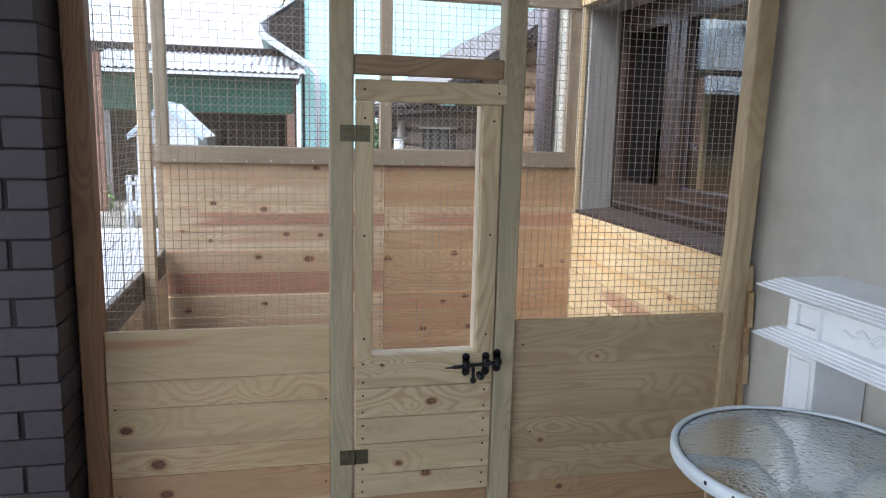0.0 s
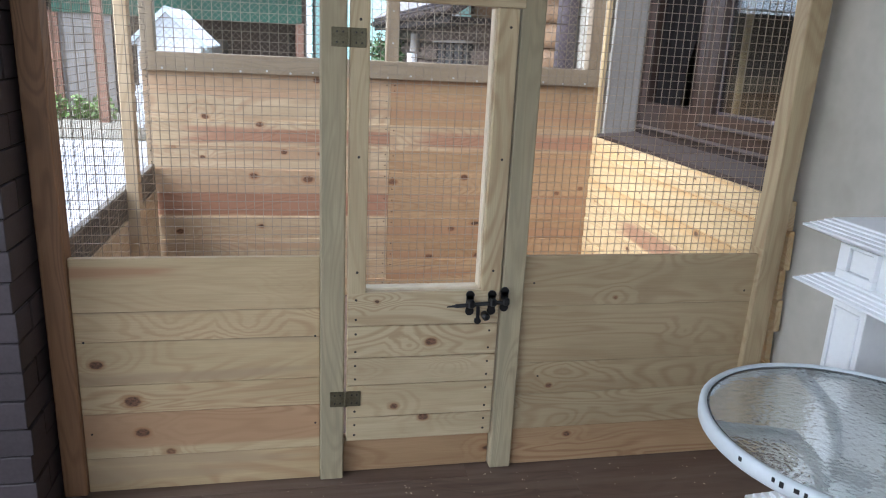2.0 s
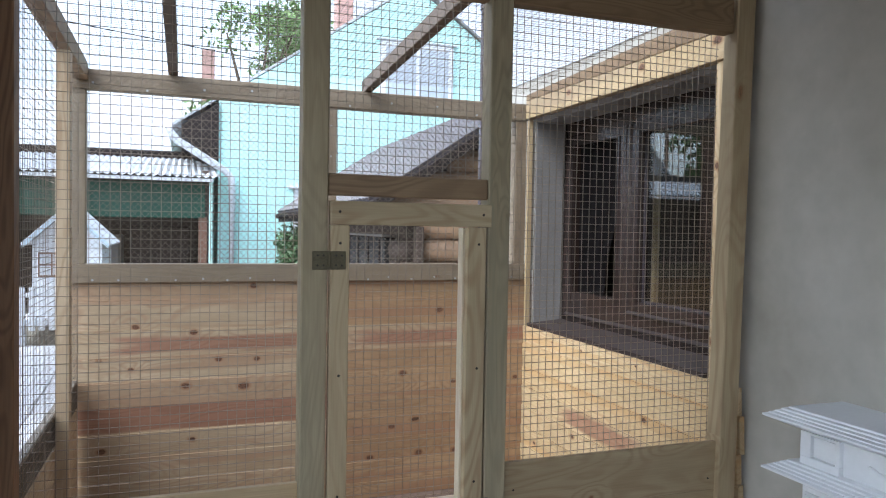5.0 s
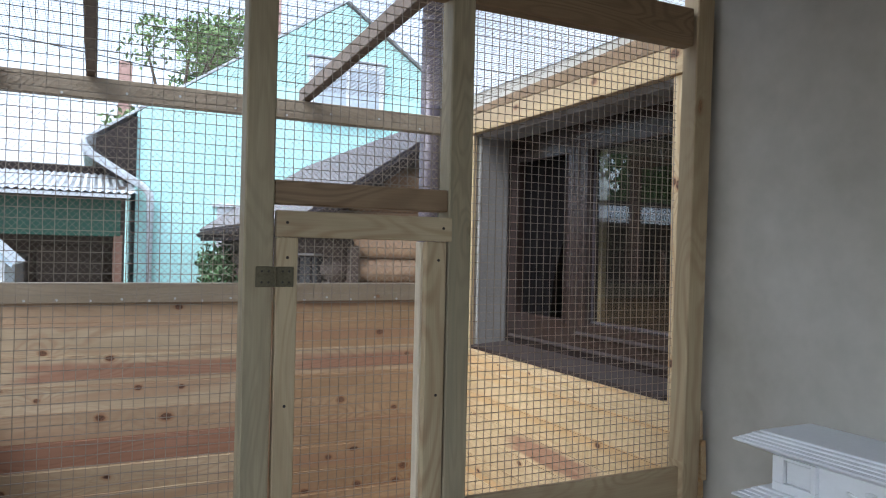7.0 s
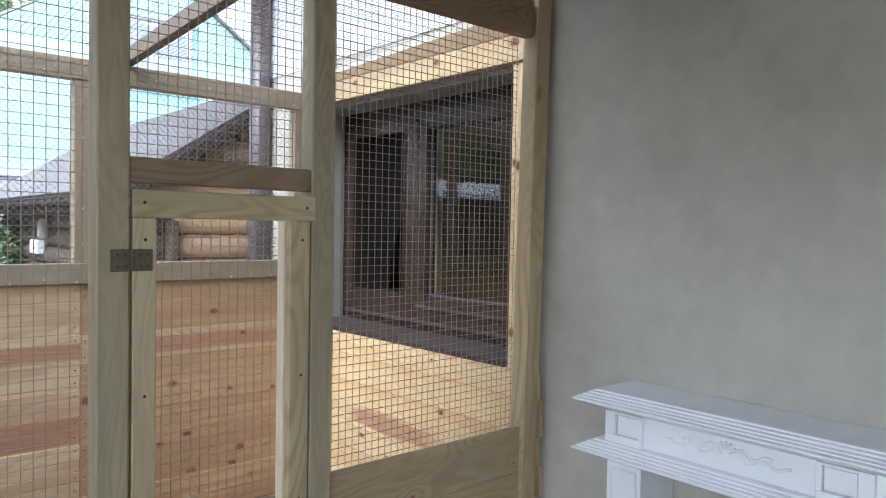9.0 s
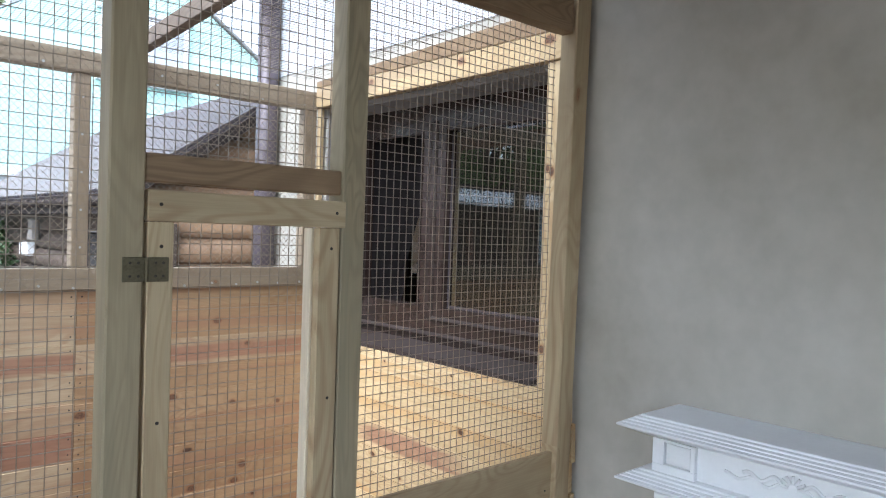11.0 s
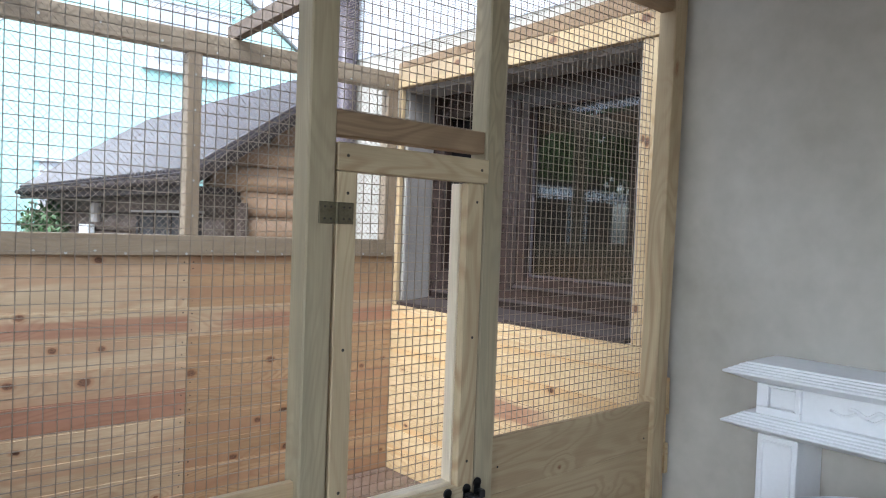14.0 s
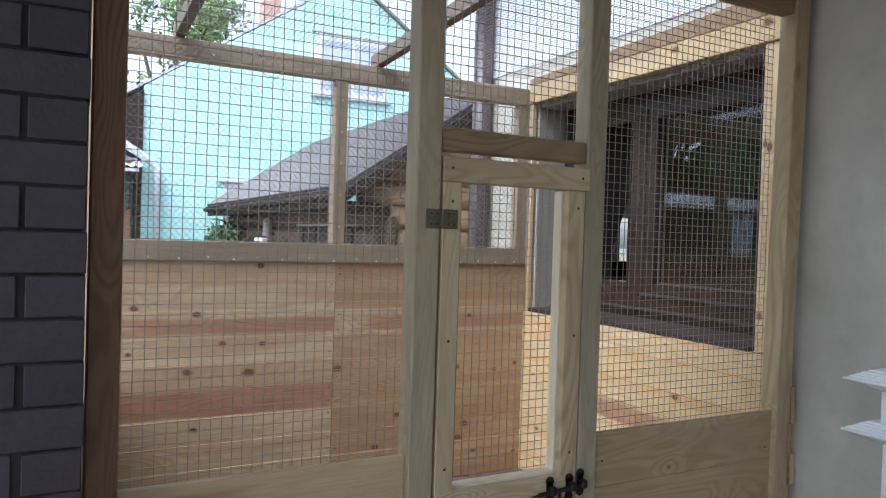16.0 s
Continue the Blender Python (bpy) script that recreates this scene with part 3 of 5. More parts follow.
def sash(y0, y1, z0, z1, swing, name, glazed=True):
    w = 0.07
    bm = box((-0.03, y0, 0), (0.03, y0 + w, z1 - z0), 0.006)
    box((-0.03, y1 - w, 0), (0.03, y1, z1 - z0), 0.006, bm)
    box((-0.03, y0 + w, 0), (0.03, y1 - w, w + 0.008), 0.006, bm)
    box((-0.03, y0 + w, z1 - z0 - w), (0.03, y1 - w, z1 - z0), 0.006, bm)
    for e in (-0.036, 0.03):
        box((e, y0 + w - 0.012, w - 0.012), (e + 0.006, y0 + w, z1 - z0 - w + 0.012), 0, bm)
        box((e, y1 - w, w - 0.012), (e + 0.006, y1 - w + 0.012, z1 - z0 - w + 0.012), 0, bm)
    m = pose(1.738, y1, z0, 0, 0, swing) @ pose(0, -y1, 0)
    s = part(name, bm, brown_frame, window, "", m)
    if not glazed:
        return s
    pane = part("pane", box((-0.004, y0 + w - 0.008, w), (0.004, y1 - w + 0.008, z1 - z0 - w + 0.008)), window_glass, s, "clear glass with reflections", m)
    pane.visible_shadow = False
    bar = box((0.0045, y0 + w, w + 0.008), (0.0115, y1 - w, w + 0.018))
    box((0.0045, y0 + w, w + 0.018), (0.0115, y0 + w + 0.01, z1 - z0 - w), bm=bar)
    box((0.0045, y1 - w - 0.01, w + 0.018), (0.0115, y1 - w, z1 - z0 - w), bm=bar)
    part("spacer", bar, pipe_brown, s, "dull metal spacer between the panes", m)
    second = part("pane", box((0.012, y0 + w - 0.008, w), (0.018, y1 - w + 0.008, z1 - z0 - w + 0.008)), window_glass, s, "clear glass with reflections", m)
    second.visible_shadow = False
    return s


sash(0.262, 1.033, 1.062, 2.04, 0, "sash")
sash(1.077, 1.668, 1.062, 2.04, 0, "sash", False)
sill = piece("window_sill", extrude_profile(((1.495, 0.93), (1.495, 0.948), (1.73, 0.968), (1.73, 0.932)), 0.215, 1.725, lambda x, z, y: (x, y, z)), sill_metal,
             label="dark brown metal window sill", category="window sill", kind="structure")
rev = box((1.532, 1.712, 0.95), (1.7075, 1.724, 2.168))
box((1.532, 0.206, 0.95), (1.7075, 0.216, 2.168), bm=rev)
piece("window_reveal", rev, reveal_clad, label="smooth grey window reveal cladding", category="trim", kind="structure")
piece("window_head", box((1.532, 0.217, 2.108), (1.7075, 1.711, 2.168), 0.004), reveal_clad, label="smooth grey window head lining", category="trim", kind="structure")

# far window added for the bright gap, a loose insect screen, a pale upright inside
far_window = thing("window_2", (2.84, 2.32, 1.18), "brown framed far window, added to brighten the gap by the screen", "window", kind="structure")
ff = box((2.58, 2.295, 1.18), (2.61, 2.345, 2.1), 0.004)
box((3.07, 2.295, 1.18), (3.1, 2.345, 2.1), 0.004, ff)
box((2.61, 2.295, 2.06), (3.07, 2.345, 2.1), 0.004, ff)
box((2.61, 2.295, 1.18), (3.07, 2.345, 1.21), 0.004, ff)
part("window_frame", ff, brown_frame, far_window)
far_pane = part("pane", box((2.608, 2.316, 1.208), (3.072, 2.322, 2.062)), window_glass, far_window, "clear glass")
far_pane.visible_shadow = False
screen = thing("insect_screen", (1.75, 1.4, 2.0), "dark insect screen hanging loose in the window sash", "insect screen")


def screen_edge(z):
    """How far the loose edge has come away from the stile."""
    if z > 1.75:
        return 1.135
    return min(1.135 + (1.75 - z) * 0.4, 1.312) if z > 1.2 else 1.312 + (1.2 - z) * 0.3


cloth = bmesh.new()
rows = []
for j in range(25):
    z = 1.985 - j * 0.868 / 24
    y1 = screen_edge(z)
    rows.append([cloth.verts.new((1.752 + 0.004 * math.sin(i * 0.7 + 0.2 * math.sin(j * 0.4)), 1.612 + (y1 - 1.612) * i / 36, z)) for i in range(37)])
for a, b in zip(rows, rows[1:]):
    for i in range(36):
        cloth.faces.new((a[i], a[i + 1], b[i + 1], b[i]))
bmesh.ops.solidify(cloth, geom=cloth.faces[:], thickness=0.001)
part("netting", cloth, screen_net, screen, "", None, True)
for y in (1.25, 1.45, 1.58):
    part("clip", box((1.745, y - 0.008, 1.968), (1.7505, y + 0.008, 1.982), 0.001), black_iron, screen)
inner = thing("interior_post", (2.0, 1.205, 0), "pale upright timber standing inside the dim room", "post")
part("shaft", box((1.985, 1.19, 0.0), (2.015, 1.222, 2.2), 0.003), pine_pale, inner)
part("foot", box((1.95, 1.15, 0.0), (2.05, 1.262, 0.02), 0.003), pine_pale, inner)

# ---- front partition ----
front = thing("front_partition", (0.3, 0.035, 0), "pale pine post and board partition with welded wire netting", "partition")
D = 0.07


def upright(parent, x0, x1, y0, y1, z0, z1, material, label="", name="post"):
    return board(name, parent, ((x0 + x1) / 2, (y0 + y1) / 2, z0), ((x0 + x1) / 2, (y0 + y1) / 2, z1), (1, 0, 0), x1 - x0, y1 - y0, material, label, 0.004)


upright(front, -0.849, -0.783, 0.0, D, 0.0, 2.41, pine_stain, "brown stained post beside the brick pier")
upright(front, -0.08, -0.006, 0.0, D, 0.0, 2.41, pine_post, "greenish treated pine post")
upright(front, 0.489, 0.562, 0.002, D, 0.0, 2.41, pine_post, "greenish treated pine post")
board("post", front, (1.415, 0.035, 0.0), (1.462, 0.035, 2.41), (1, 0, 0), 0.077, D, pine_dull, "pale pine post by the wall", 0.004)
# Pale lath added in place of daylight showing through the gap.
board("packing_strip", front, (-0.8565, 0.055, 0.0), (-0.8565, 0.055, 2.3), (1, 0, 0), 0.007, 0.03, pine_pale, "pale strip standing in for daylight between pier and post", 0.001)
for x0, x1 in ((-0.782, -0.081), (-0.005, 0.488), (0.563, 1.409)):
    board("top_rail", front, (x0, 0.03, 2.25), (x1, 0.03, 2.25), (0, 0, 1), 0.13, 0.05, pine_brown, "", 0.004)
board("header", front, (-0.005, 0.03, 1.608), (0.488, 0.03, 1.608), (0, 0, 1), 0.062, 0.045, pine_brown, "brown pine header over the door", 0.003)
board("plinth_board", front, (-0.005, 0.048, 0.068), (0.488, 0.048, 0.068), (0, 0, 1), 0.134, 0.02, pine_tan)
left_knots = ((-0.731, 0.427, 0.012), (-0.638, 0.304, 0.016), (-0.616, 0.197, 0.013))
left_eyes = ((-0.52, 0.555, 0.026), (-0.293, 0.543, 0.02), (-0.148, 0.663, 0.02))
right_knots = ((0.682, 0.293, 0.007), (0.765, 0.104, 0.008))
right_eyes = ((0.736, 0.368, 0.02), (1.158, 0.477, 0.015))
z = 0.0
for k, h in enumerate((0.115, 0.15, 0.094, 0.14, 0.093, 0.164)):
    board("panel_board", front, (-0.782, 0.03, z + h / 2), (-0.081, 0.03, z + h / 2), (0, 0, 1), h - 0.0008, 0.02, knotted("tan_band" if k == 1 else "pale_streak" if k == 5 else "pale", knots_in(left_knots, -0.782, -0.081, z, z + h), knots_in(left_eyes, -0.782, -0.081, z, z + h)), bevel=0.0014)
    z += h
z = 0.0
for k, h in enumerate((0.135, 0.13, 0.115, 0.2, 0.17)):
    board("panel_board", front, (0.563, 0.03, z + h / 2), (1.409, 0.03, z + h / 2), (0, 0, 1), h - 0.0006, 0.02, knotted("tan" if k == 0 else "dull", knots_in(right_knots, 0.563, 1.409, z, z + h), knots_in(right_eyes, 0.563, 1.409, z, z + h)), bevel=0.0012)
    z += h
for x in (-0.76, -0.095):
    for z in (0.2, 0.5):
        screw(front, (x, 0.0196, z), (0, -1, 0), 0.0035)
for x, z in ((0.6, 0.66), (0.64, 0.33), (1.36, 0.62), (1.35, 0.2)):
    screw(front, (x, 0.0196, z), (0, -1, 0), 0.0035)
wire_sheet("wire_netting", front, "galvanised square wire netting", (-0.79, 0.077, 0.72), (1, 0, 0), (0, 0, 1), 0.745, 1.5, 0.0254, 0.0009, zinc)
wire_sheet("wire_netting", front, "galvanised square wire netting", (0.545, 0.077, 0.71), (1, 0, 0), (0, 0, 1), 0.86, 1.5, 0.0254, 0.0009, zinc)
wire_sheet("wire_netting", front, "galvanised square wire netting", (-0.03, 0.077, 1.615), (1, 0, 0), (0, 0, 1), 0.55, 0.6, 0.0254, 0.0009, zinc)

# ---- door in the partition ----
door = thing("partition_door", (0.0, 0.02, 0.14), "closed narrow pale pine door with wire netting window and boarded foot", "door")
board("top_rail", door, (0.0, 0.011, 1.527), (0.5, 0.011, 1.527), (0, 0, 1), 0.068, 0.022, pine_door)
board("stile", door, (0.029, 0.0135, 0.64), (0.029, 0.0135, 1.492), (1, 0, 0), 0.056, 0.027, pine_door)
board("stile", door, (0.452, 0.0135, 0.64), (0.452, 0.0135, 1.492), (1, 0, 0), 0.062, 0.027, pine_door)
# the stops' pale colour stands in for sky light on the side faces
board("inner_stop", door, (0.425, 0.045, 0.64), (0.425, 0.045, 1.49), (1, 0, 0), 0.022, 0.036, pine_fresh_lit)
board("inner_stop", door, (0.06, 0.045, 0.642), (0.42, 0.045, 0.642), (0, 1, 0), 0.036, 0.02, pine_fresh_lit)
door_knots = ((0.266, 0.477, 0.012), (0.252, 0.212, 0.011), (0.154, 0.256, 0.009))
door_eyes = ((0.2, 0.465, 0.014), (0.33, 0.393, 0.012), (0.042, 0.405, 0.014))
for z0, z1 in ((0.137, 0.219), (0.221, 0.332), (0.334, 0.426), (0.428, 0.533), (0.535, 0.645)):
    board("door_board", door, (0.002, 0.011, (z0 + z1) / 2), (0.481, 0.011, (z0 + z1) / 2), (0, 0, 1), z1 - z0, 0.022, knotted("door", knots_in(door_knots, 0.002, 0.481, z0, z1), knots_in(door_eyes, 0.002, 0.481, z0, z1)))
    for x in (0.028, 0.455):
        for z in (z0 + 0.022, z1 - 0.024):
            if not (x > 0.4 and z > 0.54):
                screw(door, (x, 0.0, z), (0, -1, 0), 0.004)
for x, z in ((0.028, 1.53), (0.472, 1.53), (0.03, 1.44), (0.458, 1.44), (0.03, 1.06), (0.458, 1.06), (0.03, 0.71), (0.455, 0.71)):
    screw(door, (x, 0.0, z), (0, -1, 0), 0.0042)
wire_sheet("wire_netting", door, "galvanised square wire netting", (0.03, 0.066, 0.62), (1, 0, 0), (0, 0, 1), 0.43, 0.88, 0.0254, 0.0009, zinc)
for z in (1.391, 0.29):
    hinge = part("hinge", box((-0.05, -0.004, z - 0.026), (-0.004, 0.0, z + 0.026), 0.001, box((0.002, -0.004, z - 0.026), (0.046, 0.0, z + 0.026), 0.001)), hinge_brass, door, "dull steel butt hinge")
    part("knuckle", rod((-0.001, -0.004, z - 0.026), (-0.001, -0.004, z + 0.026), 0.0042, 10), hinge_brass, hinge)
    for x in (-0.035, -0.018, 0.018, 0.034):
        for dz in (-0.014, 0.014):
            screw(hinge, (x, -0.004, z + dz), (0, -1, 0), 0.003)
# sliding bolt with three lobed plates
bolt = part("bolt", rod((0.335, -0.02, 0.602), (0.5, -0.02, 0.612), 0.0065, 12), black_iron, door, "black iron sliding bolt")


def lobed_plate(x, z0, z1):
    bm = box((x - 0.012, -0.005, z0 + 0.012), (x + 0.012, -0.0005, z1 - 0.012), 0.001)
    rod((x, -0.005, z0 + 0.013), (x, -0.0005, z0 + 0.013), 0.014, 16, bm)
    rod((x, -0.005, z1 - 0.013), (x, -0.0005, z1 - 0.013), 0.014, 16, bm)
    z = 0.605 + (x - 0.335) * 0.06
    box((x - 0.011, -0.031, z - 0.013), (x + 0.011, -0.004, z + 0.013), 0.005, bm)
    return bm


for x in (0.385, 0.456):
    p = part("bolt_plate", lobed_plate(x, 0.565, 0.645), black_iron, bolt)
part("keeper_plate", lobed_plate(0.497, 0.575, 0.655), black_iron, bolt)
part("hasp", box((0.402, -0.024, 0.548), (0.414, -0.019, 0.6), 0.002, rod((0.408, -0.0245, 0.552), (0.408, -0.0185, 0.552), 0.011, 14)), black_iron, bolt)
part("knob", rod((0.434, -0.004, 0.566), (0.434, -0.03, 0.566), 0.0125, 14, rod((0.434, -0.03, 0.566), (0.434, -0.036, 0.566), 0.0125, 14, None, 0.007)), black_iron, bolt)
part("spike", rod((0.335, -0.02, 0.602), (0.308, -0.02, 0.6), 0.0045, 8, None, 0.0018), black_iron, bolt)

# ---- rear fence of the enclosure ----
fence = thing("rear_fence", (0.32, 1.79, 0), "tall close-boarded pine fence topped with woven wire", "fence")
FY = 1.775
fence_joints = (1.197, 1.114, 0.966, 0.83, 0.712, 0.586, 0.459, 0.337, 0.215, 0.1, 0.0)
fence_knots = ((-0.61, 0.978, 0.011), (-0.34, 0.946, 0.012), (-0.63, 0.771, 0.008), (-0.375, 0.677, 0.014), (-0.095, 0.661, 0.017), (-0.22, 0.805, 0.011), (-0.03, 0.798, 0.01),
               (-0.76, 0.375, 0.012), (-0.05, 1.178, 0.012), (0.36, 0.652, 0.014), (0.76, 0.682, 0.013), (0.97, 1.03, 0.012), (0.7, 0.386, 0.011), (0.86, 0.227, 0.013),
               (0.58, 0.222, 0.012), (1.06, 0.621, 0.01), (1.12, 0.298, 0.014), (1.08, 0.223, 0.013), (1.45, 0.624, 0.009), (1.13, 0.908, 0.01), (1.31, 0.595, 0.009))
for x0, x1, f in ((-0.9, 0.335, 0), (0.337, 1.527, 1)):
    for k, (z1, z0) in enumerate(zip(fence_joints, fence_joints[1:])):
        z1, z0 = (z1 if k == 0 else z1 - 0.006 * f), (z0 - 0.006 * f if z0 else 0.0)
        y = FY + 0.0135 + 0.0008 * math.sin(k * 2.7 + f * 1.9)
        board("fence_board", fence, (x0, y, (z0 + z1) / 2), (x1, y, (z0 + z1) / 2), (0, -0.046, 1), z1 - z0 - 0.0002, 0.022, pine_red_low if (k, f) == (5, 0) else knotted("fence_red" if k == 2 else "fence_warm" if f else "fence", knots_in(fence_knots, x0, x1, z0, z1)), bevel=0.0052, upper=True)
        for x in (x0 + 0.02, x1 - 0.02):
            for z in (z0 + 0.03, z1 - 0.03):
                screw(fence, (x, FY + (0.0046 if z < (z0 + z1) / 2 else 0.0008), z), (0, -1, 0), 0.0035, "nail")
for x0, x1 in ((-0.895, -0.83), (0.306, 0.372), (1.42, 1.49)):
    upright(fence, x0, x1, 1.765, 1.83, 1.29, 2.12, pine_grey)
    if x0 < 0:
        upright(fence, x0, x1, 1.80, 1.865, 0.0, 1.2, pine_grey)
board("fence_rail", fence, (-0.9, 1.785, 1.244), (1.49, 1.785, 1.244), (0, 0, 1), 0.092, 0.05, pine_grey, "weathered capping rail")
board("fence_rail", fence, (-0.9, 1.79, 2.168), (1.49, 1.79, 2.168), (0, 0, 1), 0.095, 0.065, pine_grey, "weathered top rail")
wire_sheet("woven_netting", fence, "fine diagonal woven wire", (-0.89, 1.7565, 1.205), (1, 0, 0), (0, 0, 1), 2.38, 1.0, 0.031, 0.0007, zinc, True)
for k in range(19):
    x = -0.8 + k * 0.123 + 0.01 * math.sin(k * 5.1)
    screw(fence, (x, 1.757, 1.212 + 0.006 * math.sin(k * 3.3)), (0, -1, 0), 0.006, "washer", staple_steel)
    if k % 2 == 0:
        screw(fence, (x, 1.754, 2.15 + 0.02 * math.sin(k * 2.3)), (0, -1, 0), 0.006, "washer", staple_steel)
for k in range(5):
    screw(fence, (0.339, 1.757, 1.38 + k * 0.16), (0, -1, 0), 0.005, "washer", staple_steel)

part("loose_wire", pipe([(-0.03 + 0.045 * math.cos(a) * 1.1, 1.75 - 0.01 * a, 2.118 - 0.035 * math.sin(a)) for a in [q * 0.33 for q in range(11)]], 0.0016, 6), zinc, fence, "loose curled end of wire")

# ---- side screen towards the yard ----
side = thing("side_screen", (-0.81, 0.9, 0), "low boarded side with tall wire netting above", "screen")
for k in range(5):
    z1 = 0.6 - 0.122 * k
    z0 = max(z1 - 0.122, 0)
    board("side_board", side, (-0.871, 0.18, (z0 + z1) / 2), (-0.871, 1.762, (z0 + z1) / 2), (0, 0, 1), z1 - z0 - 0.001, 0.022, pine_side)
board("side_rail", side, (-0.878, 0.18, 0.667), (-0.878, 1.764, 0.667), (0, 0, 1), 0.13, 0.028, pine_weathered, "grey weathered side rail")
board("side_post", side, (-0.834, 1.14, 0.0), (-0.834, 1.14, 2.155), (0, 1, 0), 0.06, 0.05, pine_side)
board("top_rail", side, (-0.85, 0.18, 2.245), (-0.85, 1.755, 2.2), (0, 0, 1), 0.08, 0.06, pine_brown)
wire_sheet("wire_netting", side, "galvanised square wire netting", (-0.8615, 0.1, 0.61), (0, 1, 0), (0, 0, 1), 1.655, 1.6, 0.0254, 0.0007, zinc)

# ---- boarding on the house wall inside the enclosure ----
clad = thing("wall_boarding", (1.51, 0.9, 0), "golden tongue and groove pine boarding under the window", "boarding")
joints = (0.928, 0.828, 0.69, 0.58, 0.465, 0.35, 0.235, 0.12, 0.0)
for k, (z1, z0) in enumerate(zip(joints, joints[1:])):
    if z1 > 0.03:
        e = (0.03, 0.012, 0.022, 0.008, 0.026, 0.015, 0.02, 0.01, 0.02)[k]
        board("cladding_board", clad, (1.505, 1.7735, (z0 + z1) / 2), (1.505, e + 0.005, (z0 + z1) / 2), (-0.046, 0, 1), z1 - z0 - 0.0004, 0.022, pine_red_patch if k == 3 else pine_gold, bevel=0.0052, upper=True)
board("window_casing", clad, (1.5, 0.127, 0.932), (1.5, 0.127, 2.13), (0, 1, 0), 0.112, 0.024, knotted("gold", ((0.196, 0.02, 0.012), (0.21, 0.04, 0.009), (-0.455, 0.038, 0.01))))
board("window_casing", clad, (1.5, 1.741, 0.932), (1.5, 1.741, 2.13), (0, 1, 0), 0.03, 0.024, pine_pale)
beam = bmesh.new()
low = [beam.verts.new(p) for p in ((-0.84, -0.003, -0.022), (0.84, -0.003, -0.022), (0.84, 0.03, -0.022), (-0.84, 0.085, -0.022))]
high = [beam.verts.new((v.co.x, v.co.y, 0.022)) for v in low]
beam.faces.new(low[::-1]), beam.faces.new(high)
for q in range(4):
    beam.faces.new((low[q], low[(q + 1) % 4], high[(q + 1) % 4], high[q]))
bmesh.ops.bevel(beam, geom=beam.edges[:], offset=0.003, segments=1, affect="EDGES")
# brown pine here stands in for shadow on the upper beam
part("beam_wedge", beam, pine_brown, clad, "tapered beam under the netting, browned for its shadow", Matrix(((0, 0, 1, 1.497), (1, 0, 0, 0.913), (0, 1, 0, 2.24), (0, 0, 0, 1))))
board("wall_beam", clad, (1.497, 0.073, 2.1835), (1.497, 1.753, 2.1835), (0, 0, 1), 0.104, 0.044, knotted("pale", ((-0.278, 0.02, 0.013), (-0.748, 0.024, 0.015), (0.35, 0.018, 0.011))), "pale pine wall beam", 0.003)
for y in (0.3, 0.75, 1.2, 1.6):
    screw(clad, (1.494, y, 0.905), (-1, 0, 0), 0.0045)

# ---- netting roof of the enclosure ----
top = thing("netting_roof", (0.3, 0.9, 2.2), "open rafters with wire netting as a roof", "roof frame")
for x in (-0.445, 0.54):
    board("rafter", top, (x, 0.02, 2.335), (x, 1.84, 2.25), (0, 0, 1), 0.07, 0.045, pine_rafter_shaded, "", 0.003)
wire_sheet("roof_netting", top, "galvanised square wire netting", (-0.84, 0.03, 2.375), (1, 0, 0), (0, 1.8, -0.084), 2.34, 1.8, 0.0254, 0.00055, zinc)

# ---- brick pier ----
pier = thing("brick_pier", (-1.1, -0.05, 0), "dark purplish-grey brick pier with dark joints", "pier")
part("pier_core", box((-1.33, -0.1625, 0.0), (-0.8645, 0.1, 2.3)), mortar, pier)

# ---- fireplace surround ----
mantel = thing("fireplace_surround", (1.42, -0.9, 0), "white painted carved fireplace surround standing against the wall", "fireplace")
Y0, Y1 = -0.32, -1.28


def cornice(z, h, deep):
    """A stepped moulding that runs round the front and both ends."""
    prof = ((0.0, 0.0), (0.0, 0.006), (0.012, 0.009), (0.0125, 0.0125), (0.024, 0.0155), (0.0245, 0.019), (0.036, 0.022), (0.037, 0.027), (0.05, 0.029), (0.051, h - 0.001), (0.056, h), (deep, h))
    bm = bmesh.new()
    rows = []
    for d, dz in prof[:-1]:
        rows.append([bm.verts.new(p) for p in ((1.528, Y0 - d, z + dz), (1.265 + d, Y0 - d, z + dz), (1.265 + d, Y1 + d, z + dz), (1.528, Y1 + d, z + dz))])
    for a, b in zip(rows, rows[1:]):
        for k in range(3):
            bm.faces.new((a[k], a[k + 1], b[k + 1], b[k]))
    bm.faces.new(rows[-1])
    under = [bm.verts.new(p) for p in ((1.528, Y0 - deep, z - 0.03), (1.265 + deep, Y0 - deep, z - 0.03), (1.265 + deep, Y1 + deep, z - 0.03), (1.528, Y1 + deep, z - 0.03))]
    step = [bm.verts.new(p) for p in ((1.528, Y0 - deep * 0.4, z - 0.012), (1.265 + deep * 0.4, Y0 - deep * 0.4, z - 0.012), (1.265 + deep * 0.4, Y1 + deep * 0.4, z - 0.012), (1.528, Y1 + deep * 0.4, z - 0.012))]
    for a, b in ((rows[0], step), (step, under)):
        for k in range(3):
            bm.faces.new((b[k], b[k + 1], a[k + 1], a[k]))
    bm.faces.new(under[::-1])
    bmesh.ops.recalc_face_normals(bm, faces=bm.faces)
    return bm


part("mantel_shelf", cornice(0.94, 0.035, 0.075), white_paint, mantel)
part("lower_cornice", cornice(0.78, 0.035, 0.075), white_paint, mantel)
part("frieze", box((1.345, Y1 + 0.08, 0.812), (1.528, Y0 - 0.08, 0.912), 0.002), white_paint, mantel)


